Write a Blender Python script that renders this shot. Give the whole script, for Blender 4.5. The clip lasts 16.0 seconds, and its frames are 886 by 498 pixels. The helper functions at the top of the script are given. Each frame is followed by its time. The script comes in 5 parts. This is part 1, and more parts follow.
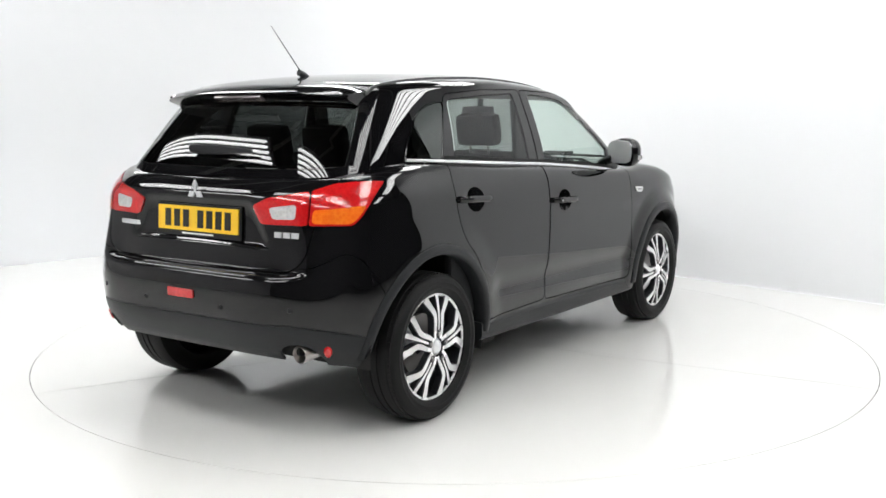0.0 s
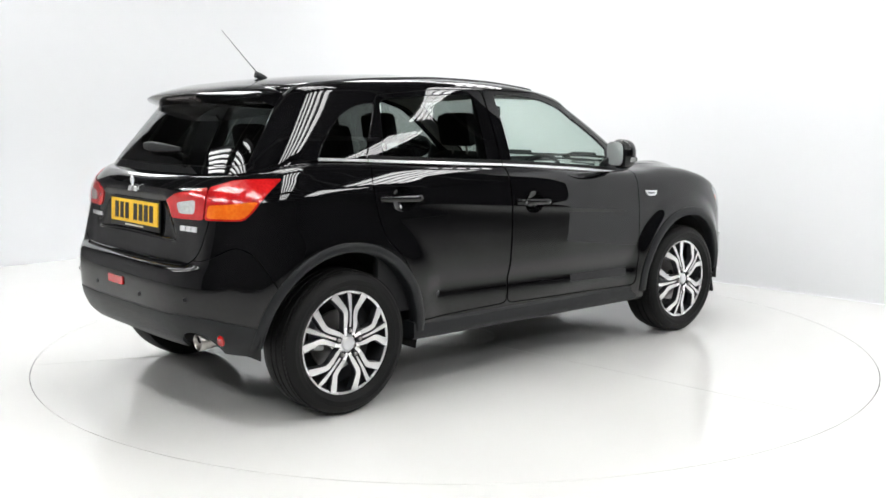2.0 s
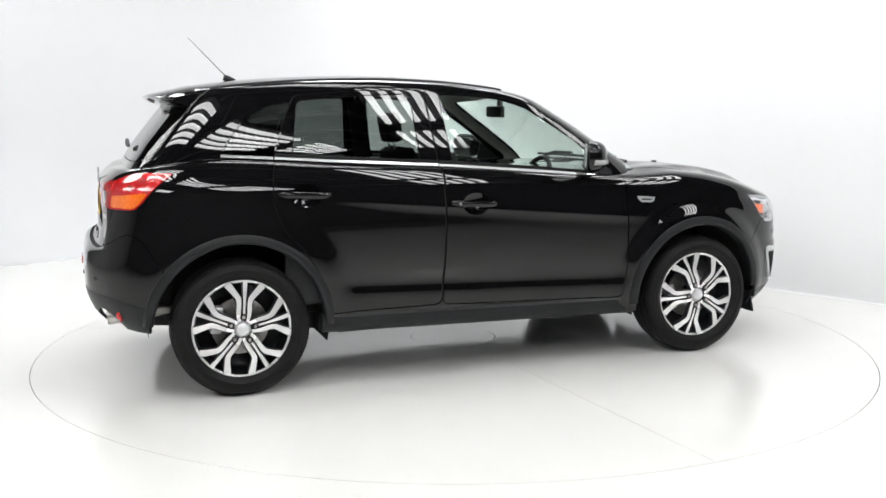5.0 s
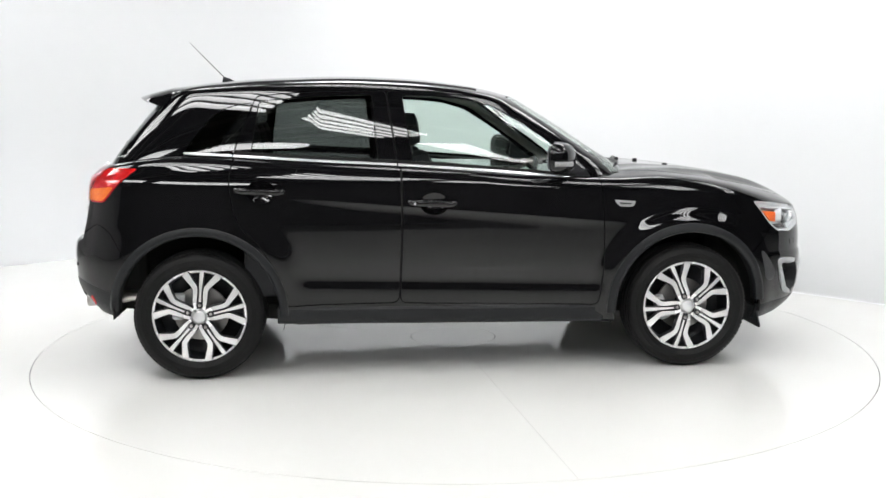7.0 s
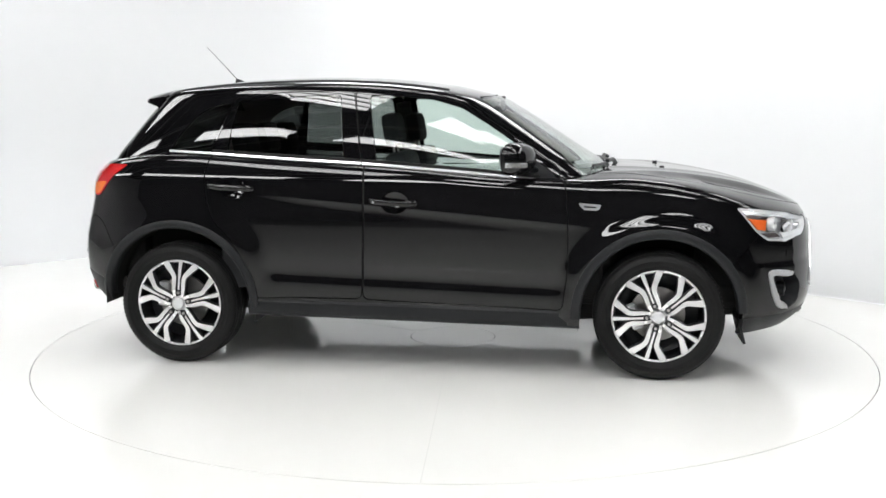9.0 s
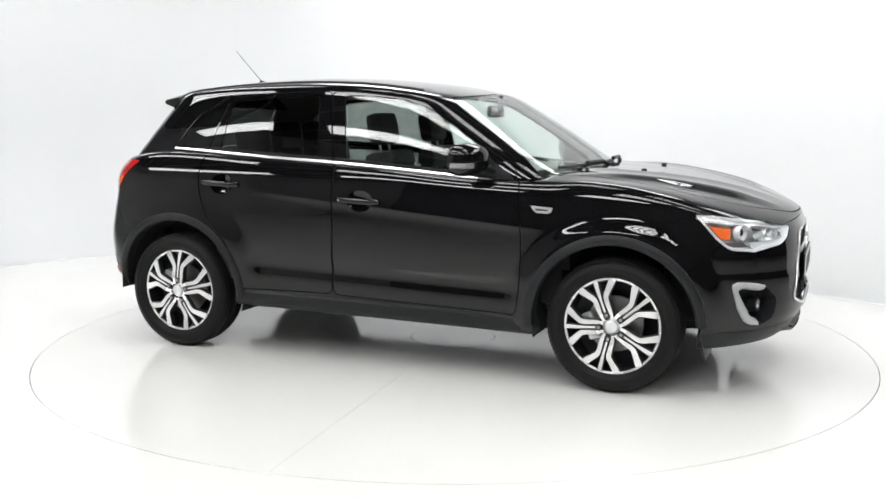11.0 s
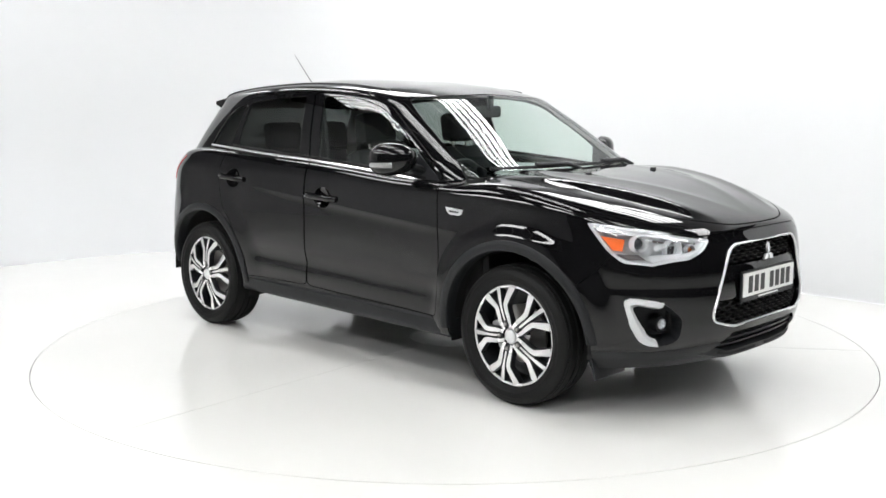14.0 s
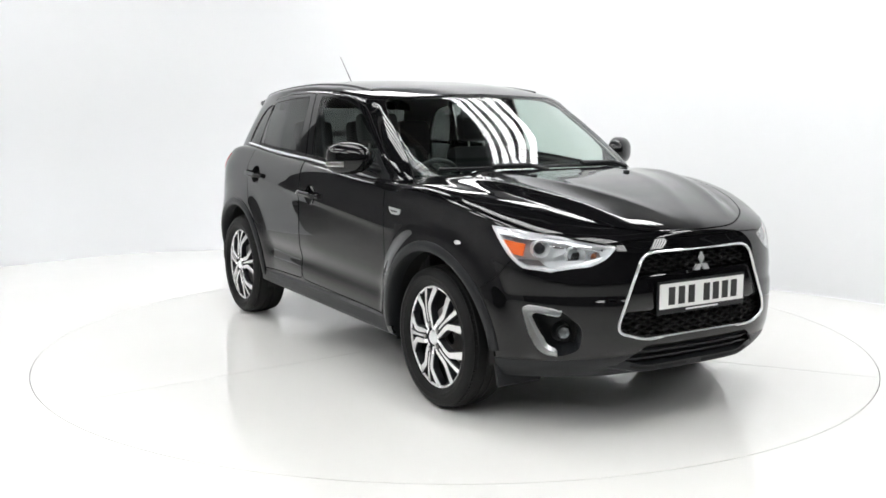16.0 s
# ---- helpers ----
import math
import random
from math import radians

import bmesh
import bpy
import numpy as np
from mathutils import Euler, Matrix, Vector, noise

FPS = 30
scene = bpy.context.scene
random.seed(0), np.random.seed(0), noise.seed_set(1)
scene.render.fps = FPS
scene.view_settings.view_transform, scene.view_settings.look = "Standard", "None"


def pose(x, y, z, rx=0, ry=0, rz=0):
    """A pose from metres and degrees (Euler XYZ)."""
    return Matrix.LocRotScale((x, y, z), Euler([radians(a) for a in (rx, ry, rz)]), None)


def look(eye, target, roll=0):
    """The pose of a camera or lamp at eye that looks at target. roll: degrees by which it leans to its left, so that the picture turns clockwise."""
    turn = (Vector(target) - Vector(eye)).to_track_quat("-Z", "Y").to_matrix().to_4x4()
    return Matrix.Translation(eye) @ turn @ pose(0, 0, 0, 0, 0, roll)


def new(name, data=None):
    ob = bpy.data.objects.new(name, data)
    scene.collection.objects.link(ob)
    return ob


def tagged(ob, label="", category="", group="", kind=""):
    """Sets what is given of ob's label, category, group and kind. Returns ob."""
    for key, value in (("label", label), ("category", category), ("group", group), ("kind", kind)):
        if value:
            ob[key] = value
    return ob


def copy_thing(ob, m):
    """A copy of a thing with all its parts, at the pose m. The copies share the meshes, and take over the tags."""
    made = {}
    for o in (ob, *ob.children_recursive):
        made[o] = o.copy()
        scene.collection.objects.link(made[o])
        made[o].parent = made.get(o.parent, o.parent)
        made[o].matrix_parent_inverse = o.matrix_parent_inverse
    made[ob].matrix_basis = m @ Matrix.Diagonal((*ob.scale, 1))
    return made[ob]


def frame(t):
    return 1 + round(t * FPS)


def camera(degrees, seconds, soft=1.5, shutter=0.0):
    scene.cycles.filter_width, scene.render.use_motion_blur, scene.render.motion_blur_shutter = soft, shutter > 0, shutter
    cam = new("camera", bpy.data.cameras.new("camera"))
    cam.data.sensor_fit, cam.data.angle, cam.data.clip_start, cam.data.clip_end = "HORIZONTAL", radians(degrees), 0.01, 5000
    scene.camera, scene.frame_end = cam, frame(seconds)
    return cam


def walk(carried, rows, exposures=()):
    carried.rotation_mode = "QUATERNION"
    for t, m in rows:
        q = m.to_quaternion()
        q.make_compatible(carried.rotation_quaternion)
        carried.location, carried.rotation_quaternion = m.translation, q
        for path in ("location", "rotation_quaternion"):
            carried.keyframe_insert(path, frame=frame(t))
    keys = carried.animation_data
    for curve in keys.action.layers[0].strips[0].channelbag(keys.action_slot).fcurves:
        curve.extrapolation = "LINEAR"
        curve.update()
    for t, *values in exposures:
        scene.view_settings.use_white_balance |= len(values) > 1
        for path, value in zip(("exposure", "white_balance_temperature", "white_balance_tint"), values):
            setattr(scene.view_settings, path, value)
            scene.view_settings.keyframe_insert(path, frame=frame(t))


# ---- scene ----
# ---- the camera stands still before a turntable ----
TURN_START, TURN_RATE = 56.305, -7.134          # degrees, degrees a second
HUB_X, HUB_Y = 0.117, 0.0045                    # the turntable's axle, in the car's own space
cam = camera(49.1, 16.0, soft=1.6)
EYE = (0.0, -6.062, 1.4195)
AIM = (-0.01034 * 5, -6.062 + 5, 1.4195 - 5 * math.tan(radians(8.051)))
STAND = look(EYE, AIM, -0.08)
walk(cam, [(0.0, STAND), (16.0, STAND)])

# ---- world and exposure ----
world = bpy.data.worlds.new("world")
scene.world = world
world.use_nodes = True
world.node_tree.nodes["Background"].inputs["Color"].default_value = (0.9, 0.95, 1.0, 1)
world.node_tree.nodes["Background"].inputs["Strength"].default_value = 0.05
scene.view_settings.exposure = 0.0
TUBE_POWER = 12.6


# ---- materials ----
def principled(name, color, rough=0.5, metal=0.0, **extra):
    m = bpy.data.materials.new(name)
    m.use_nodes = True
    b = m.node_tree.nodes["Principled BSDF"]
    b.inputs["Base Color"].default_value = (*color, 1)
    b.inputs["Roughness"].default_value = rough
    b.inputs["Metallic"].default_value = metal
    for key, value in extra.items():
        b.inputs[key.replace("_", " ")].default_value = value
    return m


def add_grain(m, scale=60.0, rough=0.06, bump=0.05, tint=0.12, coarse=3.0):
    """Two scales of variation: fine grain in relief and roughness, broad clouds in colour."""
    t = m.node_tree
    b = t.nodes["Principled BSDF"]
    co = t.nodes.new("ShaderNodeTexCoord")
    fine = t.nodes.new("ShaderNodeTexNoise")
    broad = t.nodes.new("ShaderNodeTexNoise")
    for n, s in ((fine, scale), (broad, coarse)):
        n.inputs["Scale"].default_value = s
        n.inputs["Detail"].default_value = 4
        t.links.new(co.outputs["Object"], n.inputs["Vector"])
    base = tuple(b.inputs["Base Color"].default_value)[:3]
    mix = t.nodes.new("ShaderNodeMix")
    mix.data_type = "RGBA"
    mix.inputs["A"].default_value = (*[c * (1 - tint) for c in base], 1)
    mix.inputs["B"].default_value = (*[min(1, c * (1 + tint)) for c in base], 1)
    t.links.new(broad.outputs["Fac"], mix.inputs["Factor"])
    t.links.new(mix.outputs["Result"], b.inputs["Base Color"])
    r0 = b.inputs["Roughness"].default_value
    mp = t.nodes.new("ShaderNodeMapRange")
    mp.inputs["To Min"].default_value, mp.inputs["To Max"].default_value = max(0, r0 - rough), min(1, r0 + rough)
    t.links.new(broad.outputs["Fac"], mp.inputs["Value"])
    t.links.new(mp.outputs["Result"], b.inputs["Roughness"])
    if bump:
        bp = t.nodes.new("ShaderNodeBump")
        bp.inputs["Strength"].default_value, bp.inputs["Distance"].default_value = bump, 0.002
        t.links.new(fine.outputs["Fac"], bp.inputs["Height"])
        t.links.new(bp.outputs["Normal"], b.inputs["Normal"])
    return m


def faceted(m, bright):
    """A moulded lamp lens: small prisms in relief under a smooth clear face, their uneven glints painted as brighter
    cells.
    """
    t = m.node_tree
    b = t.nodes["Principled BSDF"]
    co, cell, broad, add, mix, bp = (t.nodes.new("ShaderNode" + k) for k in ("TexCoord", "TexVoronoi", "TexNoise", "Math", "Mix", "Bump"))
    cell.inputs["Scale"].default_value, broad.inputs["Scale"].default_value = 70.0, 14.0
    add.operation = "MULTIPLY"
    mix.data_type = "RGBA"
    mix.inputs["A"].default_value = b.inputs["Base Color"].default_value
    mix.inputs["B"].default_value = (*bright, 1)
    for n in (cell, broad):
        t.links.new(co.outputs["Object"], n.inputs["Vector"])
    t.links.new(cell.outputs["Distance"], add.inputs[0])
    t.links.new(broad.outputs["Fac"], add.inputs[1])
    t.links.new(add.outputs[0], mix.inputs["Factor"])
    t.links.new(mix.outputs["Result"], b.inputs["Base Color"])
    bp.inputs["Strength"].default_value, bp.inputs["Distance"].default_value = 0.3, 0.003
    t.links.new(cell.outputs["Distance"], bp.inputs["Height"])
    t.links.new(bp.outputs["Normal"], b.inputs["Normal"])
    return m


def sheet_glass(name, tint, head_on=0.06):
    """A thin pane: tinted straight-through light, with the mirror of its faces rising towards grazing views."""
    m = bpy.data.materials.new(name)
    m.use_nodes = True
    t = m.node_tree
    t.nodes.remove(t.nodes["Principled BSDF"])
    clear, gloss, mix, lw = (t.nodes.new("ShaderNode" + k) for k in ("BsdfTransparent", "BsdfGlossy", "MixShader", "LayerWeight"))
    clear.inputs["Color"].default_value = (*tint, 1)
    gloss.inputs["Roughness"].default_value = 0.01
    lw.inputs["Blend"].default_value = 0.5
    power, scale = t.nodes.new("ShaderNodeMath"), t.nodes.new("ShaderNodeMath")
    power.operation, scale.operation = "POWER", "MULTIPLY_ADD"
    power.inputs[1].default_value = 5.0
    scale.inputs[1].default_value, scale.inputs[2].default_value = 1 - head_on, head_on
    t.links.new(lw.outputs["Facing"], power.inputs[0])
    t.links.new(power.outputs[0], scale.inputs[0])
    t.links.new(scale.outputs[0], mix.inputs["Fac"])
    t.links.new(clear.outputs["BSDF"], mix.inputs[1])
    t.links.new(gloss.outputs["BSDF"], mix.inputs[2])
    t.links.new(mix.outputs["Shader"], t.nodes["Material Output"].inputs["Surface"])
    return m


def glow(name, color, strength):
    m = principled(name, color)
    b = m.node_tree.nodes["Principled BSDF"]
    b.inputs["Emission Color"].default_value = (*color, 1)
    b.inputs["Emission Strength"].default_value = strength
    return m


PAINT = add_grain(principled("black_paint", (0.004, 0.004, 0.0045), 0.3, Specular_IOR_Level=0.0, Coat_Weight=1.0, Coat_Roughness=0.012, Coat_IOR=1.5), 900, 0.04, 0.0, 0.2)
CLADDING = add_grain(principled("black_plastic", (0.010, 0.011, 0.0125), 0.42, Specular_IOR_Level=0.32), 700, 0.05, 0.25, 0.15)
RUBBER = add_grain(principled("rubber", (0.006, 0.006, 0.006), 0.55, Specular_IOR_Level=0.22), 300, 0.08, 0.3, 0.2)
SEAM = principled("dark_gap", (0.002, 0.002, 0.002), 0.8)
UNDER = add_grain(principled("underbody", (0.012, 0.012, 0.012), 0.8), 40, 0.1, 0.3, 0.3)
CHROME = principled("chrome", (0.88, 0.89, 0.90), 0.18, 0.65)
SATIN = principled("satin_silver", (0.80, 0.81, 0.82), 0.30, 0.40)
ALLOY = add_grain(principled("machined_alloy", (0.90, 0.90, 0.90), 0.27, 0.45), 250, 0.06, 0.03, 0.04)
RIM_DARK = add_grain(principled("dark_alloy", (0.02, 0.021, 0.024), 0.3, 0.3), 200, 0.05, 0.0, 0.2)
STEEL = add_grain(principled("brake_steel", (0.35, 0.34, 0.33), 0.4, 1.0), 80, 0.1, 0.1, 0.2)
POLISHED = principled("polished_steel", (0.45, 0.43, 0.41), 0.28, 1.0)
GLASS_CLEAR = sheet_glass("clear_glass", (0.80, 0.88, 0.84))
GLASS_DARK = sheet_glass("privacy_glass", (0.28, 0.305, 0.295))
GLASS_DEEP = sheet_glass("deep_privacy_glass", (0.085, 0.09, 0.088))
GLASS_LENS = sheet_glass("lens_glass", (0.93, 0.94, 0.95))
RED_LENS = faceted(principled("red_lens", (0.44, 0.004, 0.006), 0.12, Coat_Weight=1.0, Coat_Roughness=0.02), (0.75, 0.02, 0.02))
AMBER_LENS = faceted(principled("amber_lens", (0.78, 0.12, 0.006), 0.15, Coat_Weight=1.0, Coat_Roughness=0.02), (0.95, 0.28, 0.02))
CLEAR_LENS = faceted(principled("clear_lens", (0.42, 0.42, 0.42), 0.2, Coat_Weight=1.0, Coat_Roughness=0.02), (0.8, 0.8, 0.8))
REFLECTOR = principled("lamp_reflector", (0.95, 0.95, 0.96), 0.10, 0.7)
LAMP_WHITE = principled("lamp_silver", (0.86, 0.87, 0.88), 0.22, 0.3)
SMOKE = principled("smoked_lens", (0.10, 0.085, 0.085), 0.15, Coat_Weight=1.0, Coat_Roughness=0.02)
BULB = principled("amber_bulb", (0.30, 0.09, 0.03), 0.15, Coat_Weight=1.0)
HONEYCOMB = principled("grille_plastic", (0.004, 0.004, 0.0045), 0.45, Specular_IOR_Level=0.3)
AMBER_GLOW = principled("amber_plastic", (0.95, 0.17, 0.03), 0.3)
PLATE_YELLOW = principled("yellow_plate", (0.85, 0.52, 0.015), 0.35, Coat_Weight=0.4)
PLATE_WHITE = principled("white_plate", (0.75, 0.76, 0.74), 0.35, Coat_Weight=0.4)
INK = principled("plate_ink", (0.01, 0.01, 0.01), 0.4)
TRIM_IN = add_grain(principled("cabin_trim", (0.025, 0.026, 0.028), 0.7), 200, 0.08, 0.2, 0.2)
FABRIC = add_grain(principled("seat_fabric", (0.02, 0.02, 0.022), 0.9), 500, 0.05, 0.4, 0.25)
LINER = add_grain(principled("headliner", (0.35, 0.34, 0.32), 0.9), 300, 0.05, 0.2, 0.06)
FLOOR = add_grain(principled("floor_paint", (0.80, 0.80, 0.775), 0.13, Coat_Weight=0.15, Coat_Roughness=0.1), 35, 0.05, 0.01, 0.02, 1.2)
DARK_FLOOR = add_grain(principled("hall_concrete", (0.10, 0.10, 0.10), 0.6), 20, 0.1, 0.1, 0.3, 0.8)
DISC = add_grain(principled("turntable_paint", (0.79, 0.79, 0.765), 0.11, Coat_Weight=0.15, Coat_Roughness=0.1), 35, 0.05, 0.01, 0.03, 1.2)
GROOVE = principled("groove_shadow", (0.12, 0.12, 0.115), 0.8)
JOINT = principled("deck_joint", (0.5, 0.5, 0.48), 0.5)
WALL = add_grain(principled("wall_paint", (0.68, 0.69, 0.70), 0.7), 50, 0.05, 0.03, 0.02, 0.6)
GREY_WALL = add_grain(principled("grey_wall", (0.55, 0.55, 0.555), 0.8), 20, 0.05, 0.1, 0.2, 0.6)
DARK_WALL = add_grain(principled("dark_wall", (0.05, 0.05, 0.052), 0.8), 20, 0.05, 0.1, 0.3, 0.6)
CEIL = add_grain(principled("dark_ceiling", (0.045, 0.045, 0.047), 0.8), 20, 0.05, 0.1, 0.3, 0.6)
TUBE = glow("fluorescent_tube", (1.0, 1.0, 1.0), TUBE_POWER)
WHITE_METAL = principled("white_metal", (0.7, 0.7, 0.7), 0.4)


# ---- mesh helpers ----
def mesh_of(name, verts, faces, mats, smooth=False, normals=None):
    me = bpy.data.meshes.new(name)
    me.from_pydata([tuple(map(float, v)) for v in verts], [], [tuple(map(int, f)) for f in faces])
    for m in mats if isinstance(mats, (list, tuple)) else [mats]:
        me.materials.append(m)
    if smooth or normals is not None:
        me.polygons.foreach_set("use_smooth", [True] * len(me.polygons))
    if normals is not None:
        me.normals_split_custom_set([tuple(map(float, n)) for n in normals])
    me.update()
    return me


def attach(name, me, parent, label="", m=None):
    ob = new(name, me)
    ob.parent = parent
    if m is not None:
        ob.matrix_basis = m
    return tagged(ob, label)


def part(name, bm, material, parent, label="", m=None, smooth=False):
    me = bpy.data.meshes.new(name)
    bm.to_mesh(me)
    bm.free()
    for mt in material if isinstance(material, (list, tuple)) else [material]:
        me.materials.append(mt)
    if smooth:
        me.polygons.foreach_set("use_smooth", [True] * len(me.polygons))
        me.set_sharp_from_angle(angle=radians(38))
    return attach(name, me, parent, label, m)


def box(bm, cx, cy, cz, sx, sy, sz, bevel=0.0, rot=None):
    """A box of full sizes sx, sy, sz, with rounded edges."""
    made = bmesh.ops.create_cube(bm, size=1.0)
    vs = made["verts"]
    m = Matrix.Translation((cx, cy, cz)) @ (rot.to_4x4() if rot else Matrix()) @ Matrix.Diagonal((sx, sy, sz, 1))
    bmesh.ops.transform(bm, matrix=m, verts=vs)
    if bevel:
        es = list({e for v in vs for e in v.link_edges})
        bmesh.ops.bevel(bm, geom=es, offset=bevel, segments=2, affect="EDGES", profile=0.6)
    return bm


def sweep(bm, path, section, closed=False, up=(0, 0, 1)):
    """Carries a closed section (pairs: sideways, upward) along a path of points."""
    pts = [Vector(p) for p in path]
    rings = []
    n = len(pts)
    for i, p in enumerate(pts):
        a = pts[i - 1] if i or closed else p
        b = pts[(i + 1) % n] if i < n - 1 or closed else p
        d = (b - a).normalized()
        ref = Vector(up[i]) if isinstance(up, list) else Vector(up)
        side = d.cross(ref).normalized()
        top = side.cross(d).normalized()
        rings.append([bm.verts.new(p + side * s + top * h) for s, h in section])
    k = len(section)
    for i in range(n if closed else n - 1):
        r, q = rings[i], rings[(i + 1) % n]
        for j in range(k):
            bm.faces.new((r[j], r[(j + 1) % k], q[(j + 1) % k], q[j]))
    if not closed:
        bm.faces.new(rings[0][::-1])
        bm.faces.new(rings[-1])
    bmesh.ops.recalc_face_normals(bm, faces=bm.faces[:])
    return bm


def ring_section(r, k=8, squash=1.0):
    return [(r * math.cos(2 * math.pi * i / k), r * squash * math.sin(2 * math.pi * i / k)) for i in range(k)]


def lathe(bm, profile, steps=48, axis="y"):
    """Turns a profile of (radius, along) round the y axis."""
    rings = []
    for i in range(steps):
        a = 2 * math.pi * i / steps
        rings.append([bm.verts.new((r * math.cos(a), y, r * math.sin(a))) for r, y in profile])
    for i in range(steps):
        p, q = rings[i], rings[(i + 1) % steps]
        for j in range(len(profile) - 1):
            bm.faces.new((p[j], p[j + 1], q[j + 1], q[j]))
    bmesh.ops.recalc_face_normals(bm, faces=bm.faces[:])
    return bm


def chaikin(points, rounds=2, closed=True):
    """Rounds the corners of an outline."""
    pts = [tuple(p) for p in points]
    for _ in range(rounds):
        out = []
        n = len(pts)
        for i in range(n if closed else n - 1):
            a, b = np.array(pts[i]), np.array(pts[(i + 1) % n])
            out += [tuple(a * 0.75 + b * 0.25), tuple(a * 0.25 + b * 0.75)]
        pts = out if closed else [pts[0]] + out + [pts[-1]]
    return pts


def fillet(points, r, steps=5):
    """Rounds the corners of an outline with arcs of about radius r."""
    if r <= 0:
        return [tuple(p) for p in points]
    pts = [np.array(p, float) for p in points]
    out = []
    for i, p in enumerate(pts):
        a, b = pts[i - 1] - p, pts[(i + 1) % len(pts)] - p
        la, lb = np.linalg.norm(a), np.linalg.norm(b)
        q0, q1 = p + a / la * min(r, 0.48 * la), p + b / lb * min(r, 0.48 * lb)
        for k in range(steps + 1):
            s = k / steps
            out.append(tuple(q0 * (1 - s) ** 2 + p * 2 * s * (1 - s) + q1 * s * s))
    return out


def outline_distance(p, q, poly):
    """Signed distance of the points (p, q) to an outline: negative inside."""
    poly = np.array(poly)
    best = np.full(len(p), 1e9)
    inside = np.zeros(len(p), bool)
    for a, b in zip(poly, np.roll(poly, -1, 0)):
        e = b - a
        wx, wy = p - a[0], q - a[1]
        h = np.clip((wx * e[0] + wy * e[1]) / max(e @ e, 1e-12), 0, 1)
        best = np.minimum(best, (wx - e[0] * h) ** 2 + (wy - e[1] * h) ** 2)
        crosses = (a[1] > q) != (b[1] > q)
        if abs(e[1]) > 1e-12:
            inside ^= crosses & (p < a[0] + (q - a[1]) * e[0] / e[1])
    return np.where(inside, -1, 1) * np.sqrt(best)


def curve(keys):
    """A smooth curve (monotone cubic) through a few keys (x, value)."""
    k = np.array(sorted(keys), float)
    x, y = k[:, 0], k[:, 1]
    d = np.diff(y) / np.diff(x)
    m = np.concatenate([[d[0]], np.where(d[1:] * d[:-1] > 0, 2 * d[1:] * d[:-1] / (d[1:] + d[:-1] + 1e-12), 0), [d[-1]]])

    def at(v):
        v = np.clip(np.asarray(v, float), x[0], x[-1])
        i = np.clip(np.searchsorted(x, v) - 1, 0, len(x) - 2)
        h = x[i + 1] - x[i]
        s = (v - x[i]) / h
        return ((1 + 2 * s) * (1 - s) ** 2 * y[i] + s * (1 - s) ** 2 * h * m[i]
                + s * s * (3 - 2 * s) * y[i + 1] + s * s * (s - 1) * h * m[i + 1])
    return at


